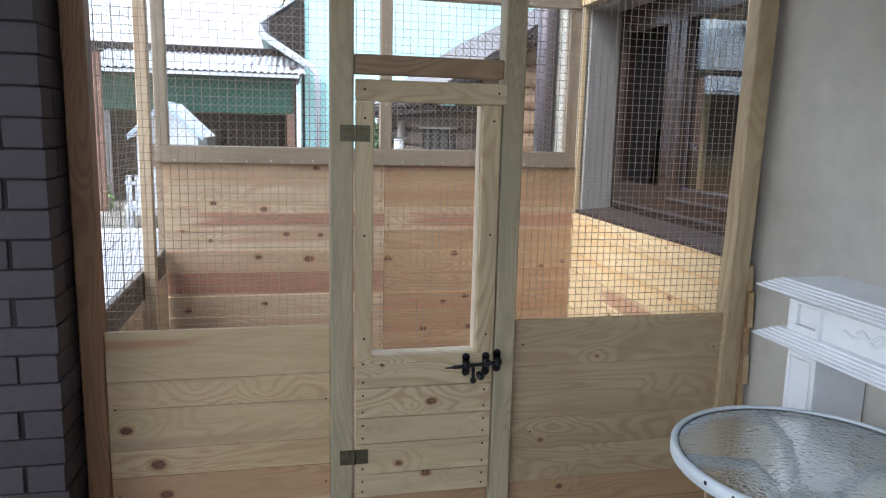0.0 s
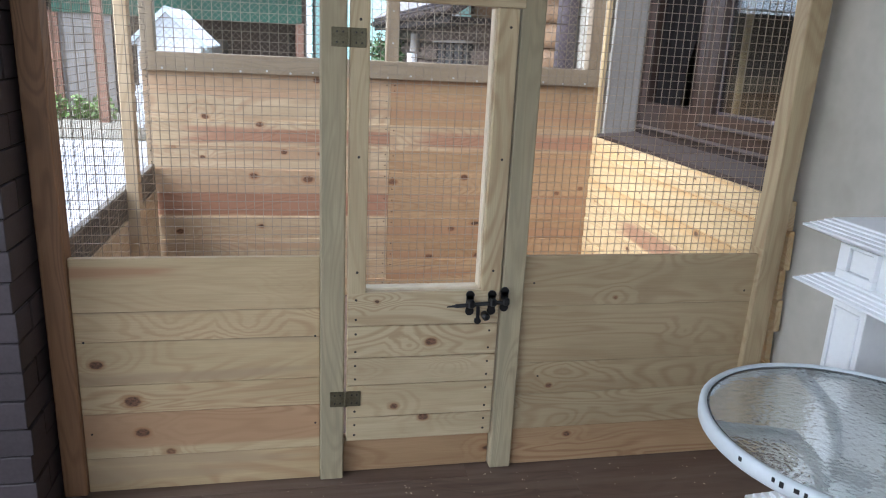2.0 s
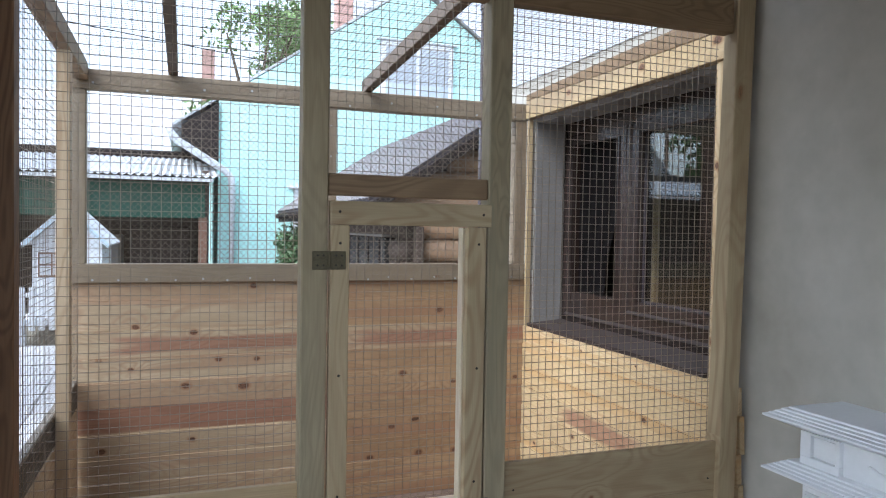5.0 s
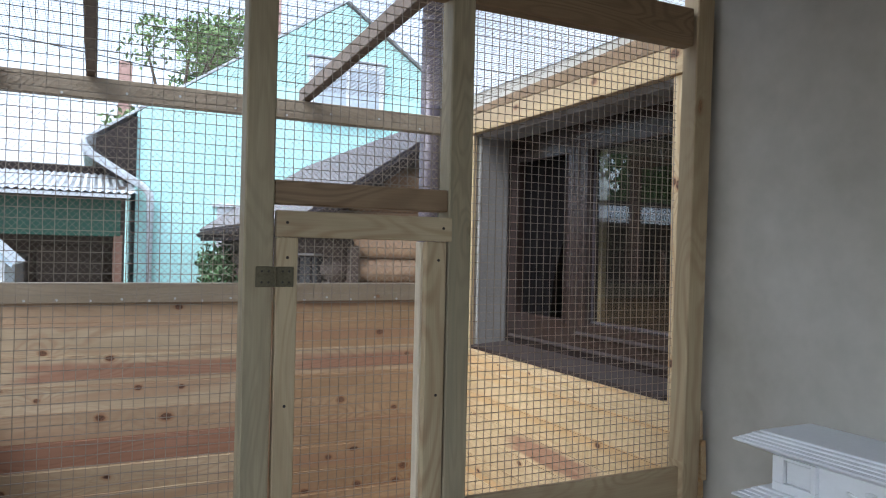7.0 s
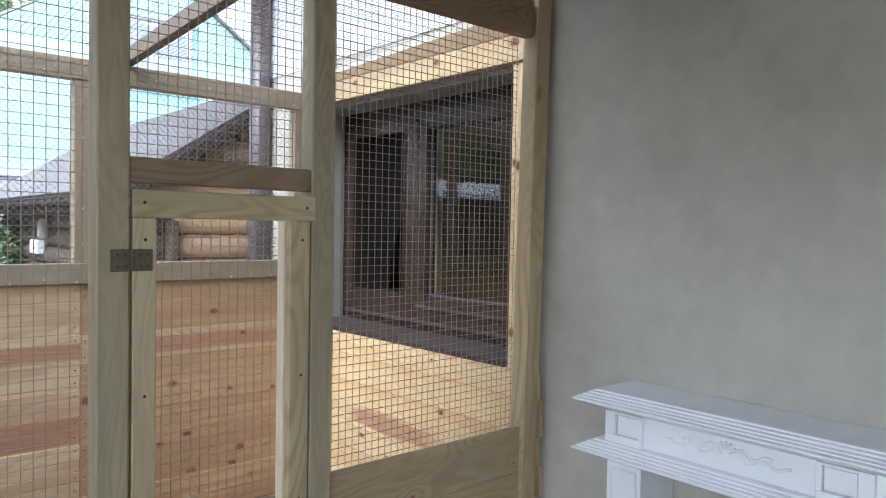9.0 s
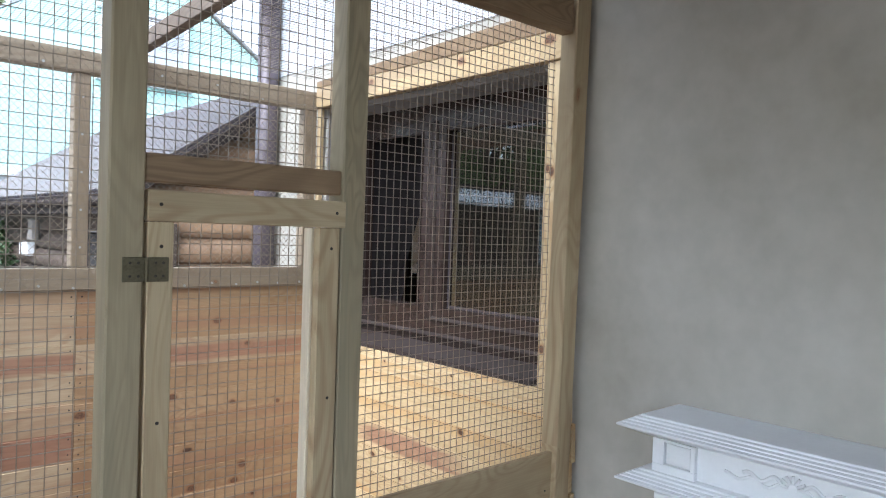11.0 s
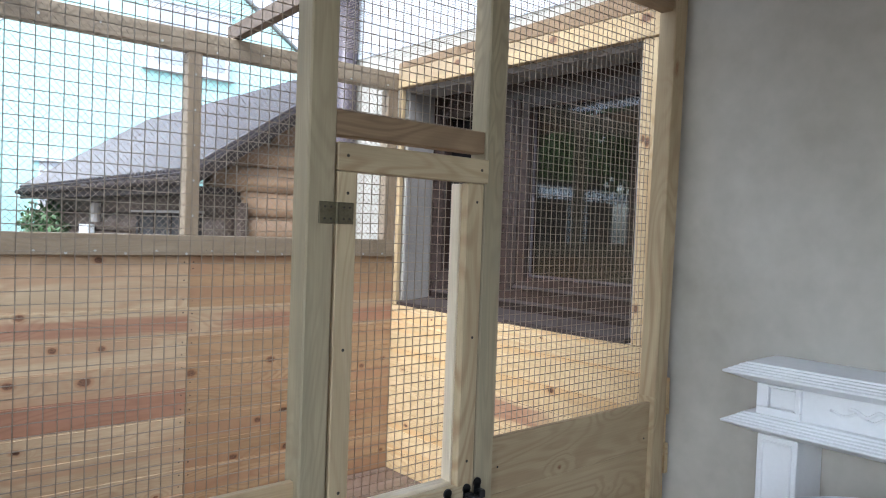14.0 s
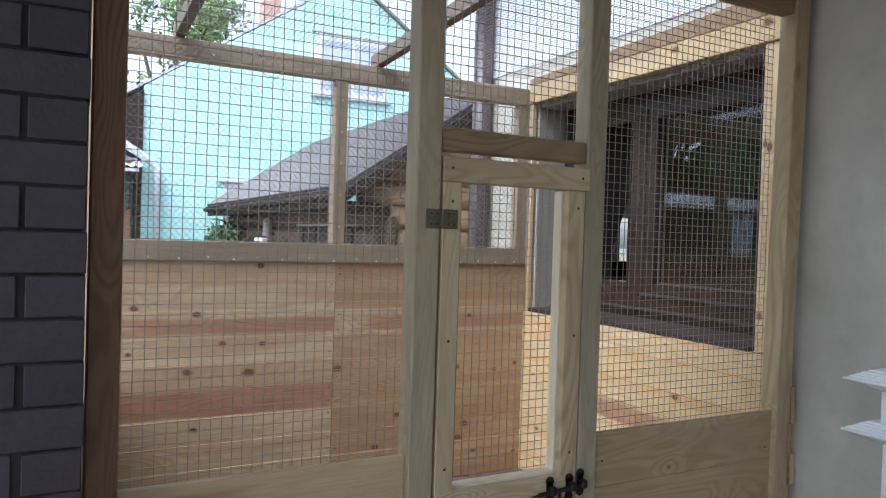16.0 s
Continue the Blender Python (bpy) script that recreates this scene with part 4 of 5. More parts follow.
def framed_panel(y0, y1, z0, z1, x):
    bm = box((x - 0.007, y0, z0), (x, y1, z0 + 0.008), 0.002)
    box((x - 0.007, y0, z1 - 0.008), (x, y1, z1), 0.002, bm)
    box((x - 0.007, y0, z0 + 0.008), (x, y0 + 0.008, z1 - 0.008), 0.002, bm)
    box((x - 0.007, y1 - 0.008, z0 + 0.008), (x, y1, z1 - 0.008), 0.002, bm)
    return bm


for ya, yb in ((Y0 - 0.105, Y0 - 0.215), (Y1 + 0.215, Y1 + 0.105)):
    lo, hi = yb - 0.004, ya + 0.02
    rim0, rim1 = (0.014, 0.036) if yb > -0.8 else (0.036, 0.014)
    block = part("frieze_block", box((1.328, lo, 0.811), (1.346, hi, 0.838), 0.0015), white_paint, mantel)
    rails = box((1.328, lo, 0.838), (1.346, lo + rim0, 0.911), 0.0015)
    box((1.328, hi - rim1, 0.838), (1.346, hi, 0.911), 0.0015, rails)
    box((1.328, lo + rim0, 0.904), (1.346, hi - rim1, 0.911), 0.0015, rails)
    part("block_frame", rails, white_paint, block)
    part("block_panel", box((1.337, lo + rim0 + 0.003, 0.842), (1.346, hi - rim1 - 0.003, 0.901), 0.002), white_paint, block)
    leg = part("pilaster", box((1.335, yb, 0.1), (1.526, ya + 0.015, 0.75), 0.003), white_paint, mantel)
    part("pilaster_panel", framed_panel(yb + 0.014, ya, 0.14, 0.735, 1.335), white_paint, leg)
    foot = box((1.252, yb - 0.105, 0.0), (1.527, ya + 0.12, 0.045), 0.004)
    for step in range(4):
        inset = 0.016 * (step + 1)
        box((1.252 + inset, yb - 0.105 + inset, 0.045 + step * 0.0137), (1.527, ya + 0.12 - inset, 0.0587 + step * 0.0137), 0.003, foot)
    part("plinth", foot, white_paint, mantel)
carve = bmesh.new()
for s in (-1, 1):
    pts = [(1.3435, (Y0 + Y1) / 2 + s * (0.03 + 0.1 * f), 0.874 + 0.012 * math.sin(f * 9) * (1 - 0.5 * f)) for f in [k / 12 for k in range(13)]]
    pipe(pts, 0.0055, 6, carve)
    pts = [(1.3435, (Y0 + Y1) / 2 + s * (0.02 + 0.16 * f), 0.862 + 0.012 * math.sin(f * 13 + 1) * (1 - 0.6 * f)) for f in [k / 12 for k in range(13)]]
    pipe(pts, 0.0045, 6, carve)
for k in range(7):
    a = math.pi * k / 6
    pipe([(1.3435, (Y0 + Y1) / 2 + 0.012 * math.cos(a), 0.868 + 0.01 * math.sin(a)), (1.342, (Y0 + Y1) / 2 + 0.034 * math.cos(a), 0.87 + 0.03 * math.sin(a))], 0.0045, 6, carve)
part("carved_scroll", carve, white_paint, mantel, "raised leaf and scroll carving", None, True)

# ---- round glass table ----
TX, TY, TZ, TR = 1.006, -0.937, 0.66, 0.325
table = thing("round_table", (TX, TY, 0), "round white metal garden table with a hammered glass top", "table")


def ring(r0, r1, z0, z1, n=72):
    bm = bmesh.new()
    loops = []
    for r, z in ((r0, z0), (r1 - 0.003, z0), (r1, z0 + 0.004), (r1, z1 - 0.006), (r1 - 0.006, z1), (r0 + 0.003, z1), (r0, z1 - 0.003)):
        loops.append([bm.verts.new((TX + r * math.cos(k * math.tau / n), TY + r * math.sin(k * math.tau / n), z)) for k in range(n)])
    for a, b in zip(loops, loops[1:] + loops[:1]):
        for k in range(n):
            bm.faces.new((a[k], a[(k + 1) % n], b[(k + 1) % n], b[k]))
    bmesh.ops.recalc_face_normals(bm, faces=bm.faces)
    return bm


part("rim", ring(TR - 0.016, TR, TZ - 0.034, TZ), table_paint, table, "white enamelled rim with chipped spots", None, True)
part("gasket", ring(TR - 0.0172, TR - 0.0155, TZ - 0.016, TZ - 0.0065), black_iron, table, "black rubber gasket")
glass_top = part("glass_top", rod((TX, TY, TZ - 0.012), (TX, TY, TZ - 0.005), TR - 0.017, 72), table_glass, table, "hammered greenish glass")
glass_top.visible_shadow = False
for k in range(4):
    a = radians(75 + 90 * k)
    c, s = math.cos(a), math.sin(a)
    arm = [(0.312, TZ - 0.029), (0.24, TZ - 0.031), (0.14, TZ - 0.036), (0.09, TZ - 0.085), (0.06, TZ - 0.16), (0.07, TZ - 0.3), (0.13, 0.2), (0.22, 0.06), (0.29, 0.012)]
    part("leg", pipe([(TX + r * c, TY + r * s, z) for r, z in arm], 0.0155, 10), table_paint, table, "", None, True)
part("hub", rod((TX, TY, TZ - 0.2), (TX, TY, TZ - 0.12), 0.05, 20), table_paint, table)
for k, a in enumerate((203, 206, 211, 213.5, 190, 240)):
    m = pose(TX, TY, TZ - 0.012, 0, 0, a) @ pose(TR, 0, 0)
    part("paint_chip", box((-0.0008, -0.003 - 0.002 * (k % 3), -0.005 - 0.003 * (k % 2)), (0.0008, 0.003, 0.004)), black_iron, table, "dark chip in the paint", m)

# ---- yard ----
ground_bm = bmesh.new()
xs = [-150, -60, -30, -15, -8, -4, -2, -0.9, 1.6, 4, 8, 15, 30, 60, 150]
ys = [-120, -40, -15, -5, 0, 1.9, 3, 4, 5, 6, 7, 8, 9, 12, 20, 40, 90, 150]
grid = [[ground_bm.verts.new((x, y, -0.16 + 0.38 * min(max((y - 2.5) / 5.5, 0), 1) if x < 1.0 else -0.16)) for y in ys] for x in xs]
for a, b in zip(grid, grid[1:]):
    for k in range(len(ys) - 1):
        ground_bm.faces.new((a[k], b[k], b[k + 1], a[k + 1]))
piece("ground", ground_bm, earth, label="earth and short grass of the yard", category="ground", kind="structure")


def gable_roof(bm, x_low, z_low, x_high, z_high, y0, y1, t=0.08, rib=0.0):
    """One slope of a roof, a slab with raised ribs down the slope."""
    d = Vector((x_high - x_low, 0, z_high - z_low))
    n = Vector((-d.z, 0, d.x)).normalized()
    n = n if n.z > 0 else -n
    a, b = Vector((x_low, 0, z_low)), Vector((x_high, 0, z_high))

    def slab(ya, yb, lo, hi):
        vs = [bm.verts.new(p + n * h + Vector((0, y, 0))) for h in (lo, hi) for y in (ya, yb) for p in (a, b)]
        for f in ((0, 1, 3, 2), (4, 6, 7, 5), (0, 4, 5, 1), (2, 3, 7, 6), (0, 2, 6, 4), (1, 5, 7, 3)):
            bm.faces.new([vs[i] for i in f])
    slab(y0, y1, 0, t)
    if rib:
        y = y0 + 0.02
        while y < y1 - 0.03:
            slab(y, y + rib * 0.4, t, t + 0.022)
            y += rib
    return bm


# mint house with its gable towards the terrace
mint = thing("mint_house", (3.2, 13, 0.2), "mint green rendered house with a steep gable and attic window", "house")
HY = 9.6
gable = extrude_profile(((0.1, 0.15), (0.1, 3.42), (3.25, 5.56), (6.4, 3.42), (6.4, 0.15)), HY, 17.0, lambda x, z, y: (x, y, z))
part("wall", gable, mint_wall, mint)
# Left slope is paler than the right to stand in for sky glare.
roof = gable_roof(bmesh.new(), -0.62, 2.95, 3.25, 5.58, HY + 0.006, 17.3, 0.035)
part("roof_slope", roof, roof_pale, mint, "roof slope with wide eaves, coloured pale for sky glare")
part("roof_slope", gable_roof(bmesh.new(), 7.1, 2.95, 3.25, 5.58, HY - 0.07, 17.3, 0.035), roof_grey, mint, "grey roof slope")
w = part("window", box((2.64, HY - 0.05, 3.6), (3.94, HY - 0.004, 4.6), 0.01), white_trim, mint, "white attic window")
for x0, x1 in ((2.74, 3.26), (3.32, 3.84)):
    part("pane", box((x0, HY - 0.058, 3.7), (x1, HY - 0.052, 4.5)), surface("pale_pane_" + str(int(x0 * 10)), (0.45, 0.5, 0.55), (0.55, 0.6, 0.65), 2, 30, 0.15, relief=0), w)
part("sill", box((2.58, HY - 0.09, 3.565), (4.0, HY - 0.004, 3.598), 0.006), roof_pale, w)
part("lintel", box((2.58, HY - 0.07, 4.602), (4.0, HY - 0.004, 4.635), 0.006), roof_pale, w)
# Dark fill painted in for the shaded space below the left eaves.
part("eaves_end", extrude_profile(((0.1, 3.36), (-0.44, 2.99), (-0.44, 2.86), (0.1, 2.36)), HY - 0.05, HY + 6, lambda x, z, y: (x, y, z)), roof_dark, mint, "dark panel standing in for shade under the eaves")
low_window = part("window", box((1.25, HY - 0.05, 1.1), (2.35, HY - 0.004, 2.08), 0.01), white_trim, mint, "white ground floor window")
part("lintel", box((1.17, HY - 0.1, 2.082), (2.43, HY - 0.004, 2.13), 0.006), white_trim, low_window)
part("pane", box((1.35, HY - 0.058, 1.2), (2.25, HY - 0.052, 1.98)), roof_pale, low_window)
part("gutter_pipe", pipe([(-0.62, HY - 0.3, 2.98), (-0.6, HY - 0.3, 2.86), (-0.5, HY - 0.25, 2.74), (0.2, HY - 0.12, 2.32), (0.29, HY - 0.1, 2.22), (0.3, HY - 0.1, 2.0), (0.3, HY - 0.1, 0.2)], 0.055, 10), white_trim, mint, "white bent downpipe", None, True)
for x, y, z in ((2.65, 12.6, 6.6), (5.25, 12.8, 5.65)):
    part("chimney", box((x - 0.17, y - 0.17, 3.9), (x + 0.17, y + 0.17, z), 0.01), red_brick, mint, "red brick chimney")

# green shed beside it
shed = thing("green_shed", (-4, 10.5, 0.2), "open green clad shed with a pale corrugated roof", "shed")
part("fascia_panel", box((-3.5, 9.2, 1.58), (-0.1, 9.26, 2.1), 0.005), green_sheet, shed, "dark green boarded front")
part("back_wall", box((-13.5, 11.6, 0.2), (-0.1, 11.7, 2.4)), log_shaded_brown, shed, "inner wall coloured dark for the shade inside")
for x in (-13.4, -9.8, -6.4, -3.5, -1.75, -0.13):
    part("post", box((x - 0.06, 9.2, 0.2), (x + 0.06, 9.32, 1.6), 0.005), rust_wood, shed)
part("shed_door", box((-9.3, 9.22, 0.4), (-8.6, 9.28, 2.08), 0.01), blue_trim, shed, "pale blue-green plank door")
part("sheet_panel", box((-3.44, 9.25, 0.2), (-2.75, 9.29, 1.578), 0.004), reveal_clad, shed, "pale grey-green sheet panel")
part("side_wall", box((-0.14, 9.33, 0.2), (-0.04, 11.6, 2.3)), log_shaded_brown, shed)
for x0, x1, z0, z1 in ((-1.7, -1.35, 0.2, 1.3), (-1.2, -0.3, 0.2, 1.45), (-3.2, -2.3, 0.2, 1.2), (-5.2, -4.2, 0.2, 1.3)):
    part("stored_crate", box((x0, 10.4, z0), (x1, 11.2, z1), 0.02), log_shaded_brown if x1 - x0 > 0.5 else reveal_clad, shed)
pale_roof = bmesh.new()
x = -13.6
while x < 0.0:
    vs = [pale_roof.verts.new(p) for p in ((x, 8.85, 2.16), (x + 0.05, 8.85, 2.19), (x + 0.1, 8.85, 2.16), (x, 11.8, 2.66), (x + 0.05, 11.8, 2.69), (x + 0.1, 11.8, 2.66))]
    pale_roof.faces.new((vs[0], vs[1], vs[4], vs[3])), pale_roof.faces.new((vs[1], vs[2], vs[5], vs[4]))
    x += 0.1
bmesh.ops.remove_doubles(pale_roof, verts=pale_roof.verts, dist=0.001)
part("roof", pale_roof, roof_pale, shed, "pale corrugated sheets")
part("eaves_board", box((-13.6, 8.87, 2.105), (0.0, 8.9, 2.155), 0.004), white_trim, shed)
part("roof_ridge", box((-13.6, 11.75, 2.62), (0.0, 11.95, 2.8), 0.02), roof_dark, shed)

# log building with the long brown roof
logs = thing("log_building", (2.8, 6.5, 0), "orange log building with a ribbed brown sheet roof", "house")
slope, RX = 0.66, 2.62
log_roof = gable_roof(bmesh.new(), 1.0, 1.65, RX, 1.65 + slope * (RX - 1), 3.48, 9.3, 0.05)
gable_roof(log_roof, 2 * RX - 1, 1.65, RX, 1.65 + slope * (RX - 1), 3.48, 9.3, 0.05)
sheets = part("roof", log_roof, roof_brown, logs, "brown ribbed roof sheets")
tilt = math.degrees(math.atan(slope))
rib_mesh = to_mesh("rib", box((0, -0.018, 0.0), ((RX - 1) * math.hypot(1, slope) - 0.01, 0.018, 0.034), 0.008), roof_brown)
for k in range(53):
    part("rib", rib_mesh, roof_brown, sheets, "", pose(1.0, 3.51 + k * 0.11, 1.65, 0, -tilt, 0) @ pose(0.004, 0, 0.0495))
verge = extrude_profile(((1.0, 1.6), (1.0, 1.69), (RX, 1.69 + slope * (RX - 1)), (RX, 1.6 + slope * (RX - 1))), 3.44, 3.478, lambda x, z, y: (x, y, z))
part("verge_board", verge, roof_dark, logs, "dark verge board")
part("gutter", pipe([(0.96, 3.4, 1.64), (0.96, 9.35, 1.64)], 0.03, 8), roof_dark, logs, "dark gutter", None, True)
hanger = to_mesh("gutter_bracket", box((-0.035, -0.012, -0.04), (0.01, 0.012, 0.035), 0.004), roof_dark)
for k in range(20):
    part("gutter_bracket", hanger, roof_dark, logs, "", pose(0.962, 3.56 + k * 0.29, 1.64))
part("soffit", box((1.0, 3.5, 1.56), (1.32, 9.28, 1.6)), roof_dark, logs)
# side logs and corner use the shade-darkened brown, gable logs the orange
for k in range(21):
    z = -0.025 + 0.19 * k
    x0 = max(1.46 if z < 1.5 else 1.2, 1.0 + (z - 1.6) / slope)
    if z < 1.6:
        part("side_log", rod((1.36, 3.66, z), (1.36, 9.2, z), 0.1, 10), log_shaded_brown, logs, "", None, True)
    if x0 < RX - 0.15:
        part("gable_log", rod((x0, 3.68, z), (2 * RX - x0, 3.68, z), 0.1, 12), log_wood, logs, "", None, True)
part("gable_infill", extrude_profile(((1.27, -0.1), (1.27, 1.78), (RX, 1.6 + slope * (RX - 1)), (2 * RX - 1.3, 1.78), (2 * RX - 1.3, -0.1)), 3.7, 3.73, lambda x, z, y: (x, y, z)), log_shaded_brown, logs)
# dark slab added below the roof in place of shade on its underside
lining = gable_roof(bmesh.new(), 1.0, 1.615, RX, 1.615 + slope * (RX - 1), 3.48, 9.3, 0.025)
part("roof_lining", lining, roof_dark, logs, "dark sheet standing in for shade under the eaves")
part("corner_post", box((1.4, 3.55, -0.15), (1.46, 3.76, 1.5), 0.004), log_shaded_brown, logs)
part("eaves_fascia", box((0.984, 3.5, 1.55), (0.999, 9.29, 1.665), 0.003), roof_dark, logs)
# solid block; its near black stands for the dark inside
win = part("window", box((1.235, 3.95, 1.02), (1.28, 5.4, 1.4), 0.005), indoor_shade, logs, "small barred window, filled near black for the dark inside")
for k in range(4):
    part("bar", rod((1.228, 4.1 + k * 0.4, 1.03), (1.228, 4.1 + k * 0.4, 1.41), 0.008, 6), roof_dark, win)
part("window_hood", box((1.2, 3.9, 1.41), (1.27, 5.45, 1.43), 0.003), reveal_clad, win)
part("meter_box", box((1.2, 6.9, 1.12), (1.28, 7.25, 1.27), 0.01), white_trim, logs, "small white box on the wall")
part("lamp", rod((1.2, 6.6, 1.3), (1.2, 6.6, 1.5), 0.06, 12, None, 0.05), reveal_clad, logs, "round wall lamp")

# downpipe on the corner of the house
dp = thing("downpipe", (1.46, 2.26, 0), "dark brown round downpipe on the house corner", "downpipe")
part("pipe", rod((1.46, 2.26, -0.15), (1.46, 2.26, 3.498), 0.062, 20), pipe_brown, dp, "", None, True)
for z in (1.2, 2.9):
    part("bracket", rod((1.46, 2.26, z), (1.46, 2.26, z + 0.03), 0.068, 20, box((1.5, 2.24, z), (1.53, 2.28, z + 0.03))), pipe_brown, dp)

# white playhouse
play = thing("playhouse", (-1.65, 7.2, 0.2), "small white wooden playhouse with blue trim", "playhouse")
PX, PY = -1.65, 7.2
part("wall", extrude_profile(((PX - 0.36, 0.42), (PX - 0.36, 1.27), (PX, 1.62), (PX + 0.36, 1.27), (PX + 0.36, 0.42)), PY, PY + 1.1, lambda x, z, y: (x, y, z)), white_trim, play)
pr = bmesh.new()
gable_roof(pr, PX - 0.44, 1.22, PX, 1.645, PY - 0.12, PY + 1.25, 0.03)
gable_roof(pr, PX + 0.44, 1.22, PX, 1.645, PY - 0.12, PY + 1.25, 0.03)
part("roof", pr, white_trim, play)
part("verge", extrude_profile(((PX - 0.44, 1.19), (PX - 0.44, 1.25), (PX, 1.68), (PX + 0.44, 1.25), (PX + 0.44, 1.19), (PX, 1.61)), PY - 0.14, PY - 0.122, lambda x, z, y: (x, y, z)), blue_trim, play, "pale blue verge boards")
pw = part("window", box((PX - 0.3, PY - 0.02, 0.86), (PX - 0.02, PY - 0.002, 1.14), 0.004), rust_wood, play, "small brown framed window")
for i in range(2):
    for j in range(2):
        part("pane", box((PX - 0.28 + i * 0.13, PY - 0.026, 0.88 + j * 0.13), (PX - 0.17 + i * 0.13, PY - 0.021, 0.99 + j * 0.13)), roof_pale, pw)
for k in range(9):
    part("picket", box((PX - 0.42 + k * 0.098, PY - 0.42, 0.3), (PX - 0.36 + k * 0.098, PY - 0.39, 0.78), 0.004), white_trim, play)
part("porch_rail", box((PX - 0.44, PY - 0.388, 0.66), (PX + 0.48, PY - 0.36, 0.71), 0.004), white_trim, play)
part("porch_deck", box((PX - 0.45, PY - 0.4, 0.34), (PX + 0.45, PY + 1.1, 0.42), 0.005), white_trim, play)
for x in (PX - 0.4, PX + 0.4):
    for y in (PY - 0.35, PY + 1.0):
        part("leg", box((x - 0.04, y - 0.04, 0.1), (x + 0.04, y + 0.04, 0.34), 0.004), white_trim, play)


# ---- trees and shrubs ----
def leaf_crown(rng, centres, per, spread, size, material=leaf_green):
    verts, faces = [], []
    for c, r in centres:
        for _ in range(per):
            d = Vector((rng.gauss(0, 1), rng.gauss(0, 1), rng.gauss(0, 1))).normalized() * r * (rng.random() ** 0.45)
            p = Vector(c) + d
            a = Vector((rng.uniform(-1, 1), rng.uniform(-1, 1), rng.uniform(-1, 1))).normalized()
            b = a.orthogonal().normalized()
            s = size * rng.uniform(0.6, 1.4)
            i = len(verts)
            verts += [p - a * s, p + b * s * 0.5, p + a * s, p - b * s * 0.5]
            faces.append((i, i + 1, i + 2, i + 3))
    me = bpy.data.meshes.new("crown")
    me.from_pydata([tuple(v) for v in verts], [], faces)
    me.materials.append(material)
    return me


def tree(x, y, z, height, width, seed, per, size, label):
    rng = random.Random(seed)
    t = thing("tree", (x, y, z), label, "tree", "trees behind the yard")
    bm = rod((x, y, z - 0.1), (x, y, z + height * 0.55), 0.035 * height, 9, None, 0.018 * height)
    centres = []
    for k in range(11):
        a, h = k * 2.4 + rng.random(), rng.uniform(0.35, 0.92)
        reach = width * 0.5 * rng.uniform(0.5, 1.0) * (1.15 - abs(h - 0.6) * 1.4)
        tip = (x + reach * math.cos(a), y + reach * math.sin(a), z + height * h)
        rod((x, y, z + height * h * 0.55), tip, 0.012 * height, 6, bm, 0.003 * height)
        centres.append((tip, width * rng.uniform(0.14, 0.24)))
        centres.append(((tip[0] * 0.6 + x * 0.4, tip[1] * 0.6 + y * 0.4, tip[2] + height * 0.06), width * rng.uniform(0.12, 0.2)))
    part("trunk", bm, bark, t)
    part("crown", leaf_crown(rng, centres, per, 1, size), leaf_green, t, "green leaves")


tree(1.4, 18.5, 0.2, 7.6, 3.2, 3, 110, 0.09, "thinly leaved tree behind the mint house")
tree(3.2, 20.0, 0.2, 8.2, 3.0, 4, 220, 0.09, "green tree behind the mint house")
for k, (x, y, h, w) in enumerate(((-12, 14.5, 6.2, 4.5), (-14.5, 13, 7, 5), (-13, 8, 6.5, 4.5), (-16, 4.5, 7, 5), (-18.5, 9, 8, 5))):
    tree(x, y, 0.2, h, w, 20 + k, 420, 0.13, "leafy green tree beyond the shed")
shrub_rng = random.Random(8)
shrub = thing("climbing_shrub", (1.2, 8.6, -0.1), "green shrub under the low eaves", "shrub")
part("stems", pipe([(1.2, 8.6, -0.16), (1.18, 8.6, 0.6), (1.2, 8.55, 1.3)], 0.03, 6), bark, shrub)
part("leaves", leaf_crown(shrub_rng, [((1.12, 8.5, 1.25), 0.3), ((1.1, 8.2, 1.15), 0.28), ((1.15, 8.8, 0.9), 0.3), ((1.08, 7.9, 1.0), 0.24), ((1.16, 8.4, 1.0), 0.32)], 520, 1, 0.038, leaf_dark), leaf_dark, shrub, "green leaves")

# white gabled outbuilding behind the shed
outhouse = thing("outbuilding", (-6.7, 15, 0.2), "white outbuilding with a steep pale gable roof", "house")
part("wall", extrude_profile(((-7.6, 0.2), (-7.6, 2.9), (-6.7, 3.9), (-5.8, 2.9), (-5.8, 0.2)), 13.1, 17, lambda x, z, y: (x, y, z)), white_trim, outhouse)
pr = gable_roof(bmesh.new(), -7.8, 2.74, -6.7, 3.97, 13.0, 17.2, 0.04)
gable_roof(pr, -5.6, 2.74, -6.7, 3.97, 13.0, 17.2, 0.04)
part("roof", pr, roof_pale, outhouse)
# hedge added to colour the foot of the far window's view green
hedge_rng = random.Random(31)
hedge = thing("hedge", (8.5, 8, -0.1), "green hedge added for the view through the far window", "hedge")
part("stems", pipe([(8.2, 8.0, -0.16), (8.2, 8.0, 0.9)], 0.04, 6), bark, hedge)
part("leaves", leaf_crown(hedge_rng, [((7.2 + 0.5 * q, 8.6 - 0.5 * q, 0.75), 0.5) for q in range(8)], 260, 1, 0.06), leaf_green, hedge, "green leaves")
# open canopy along the yard, out of view, added for pale patches in the window
shelter = thing("yard_canopy", (-4, 4.8, 0), "unseen timber canopy with translucent sheets, added for window reflections", "canopy")
board("beam", shelter, (-2.62, 2.1, 2.72), (-2.62, 5.8, 2.72), (0, 0, 1), 0.16, 0.1, pine_stain)
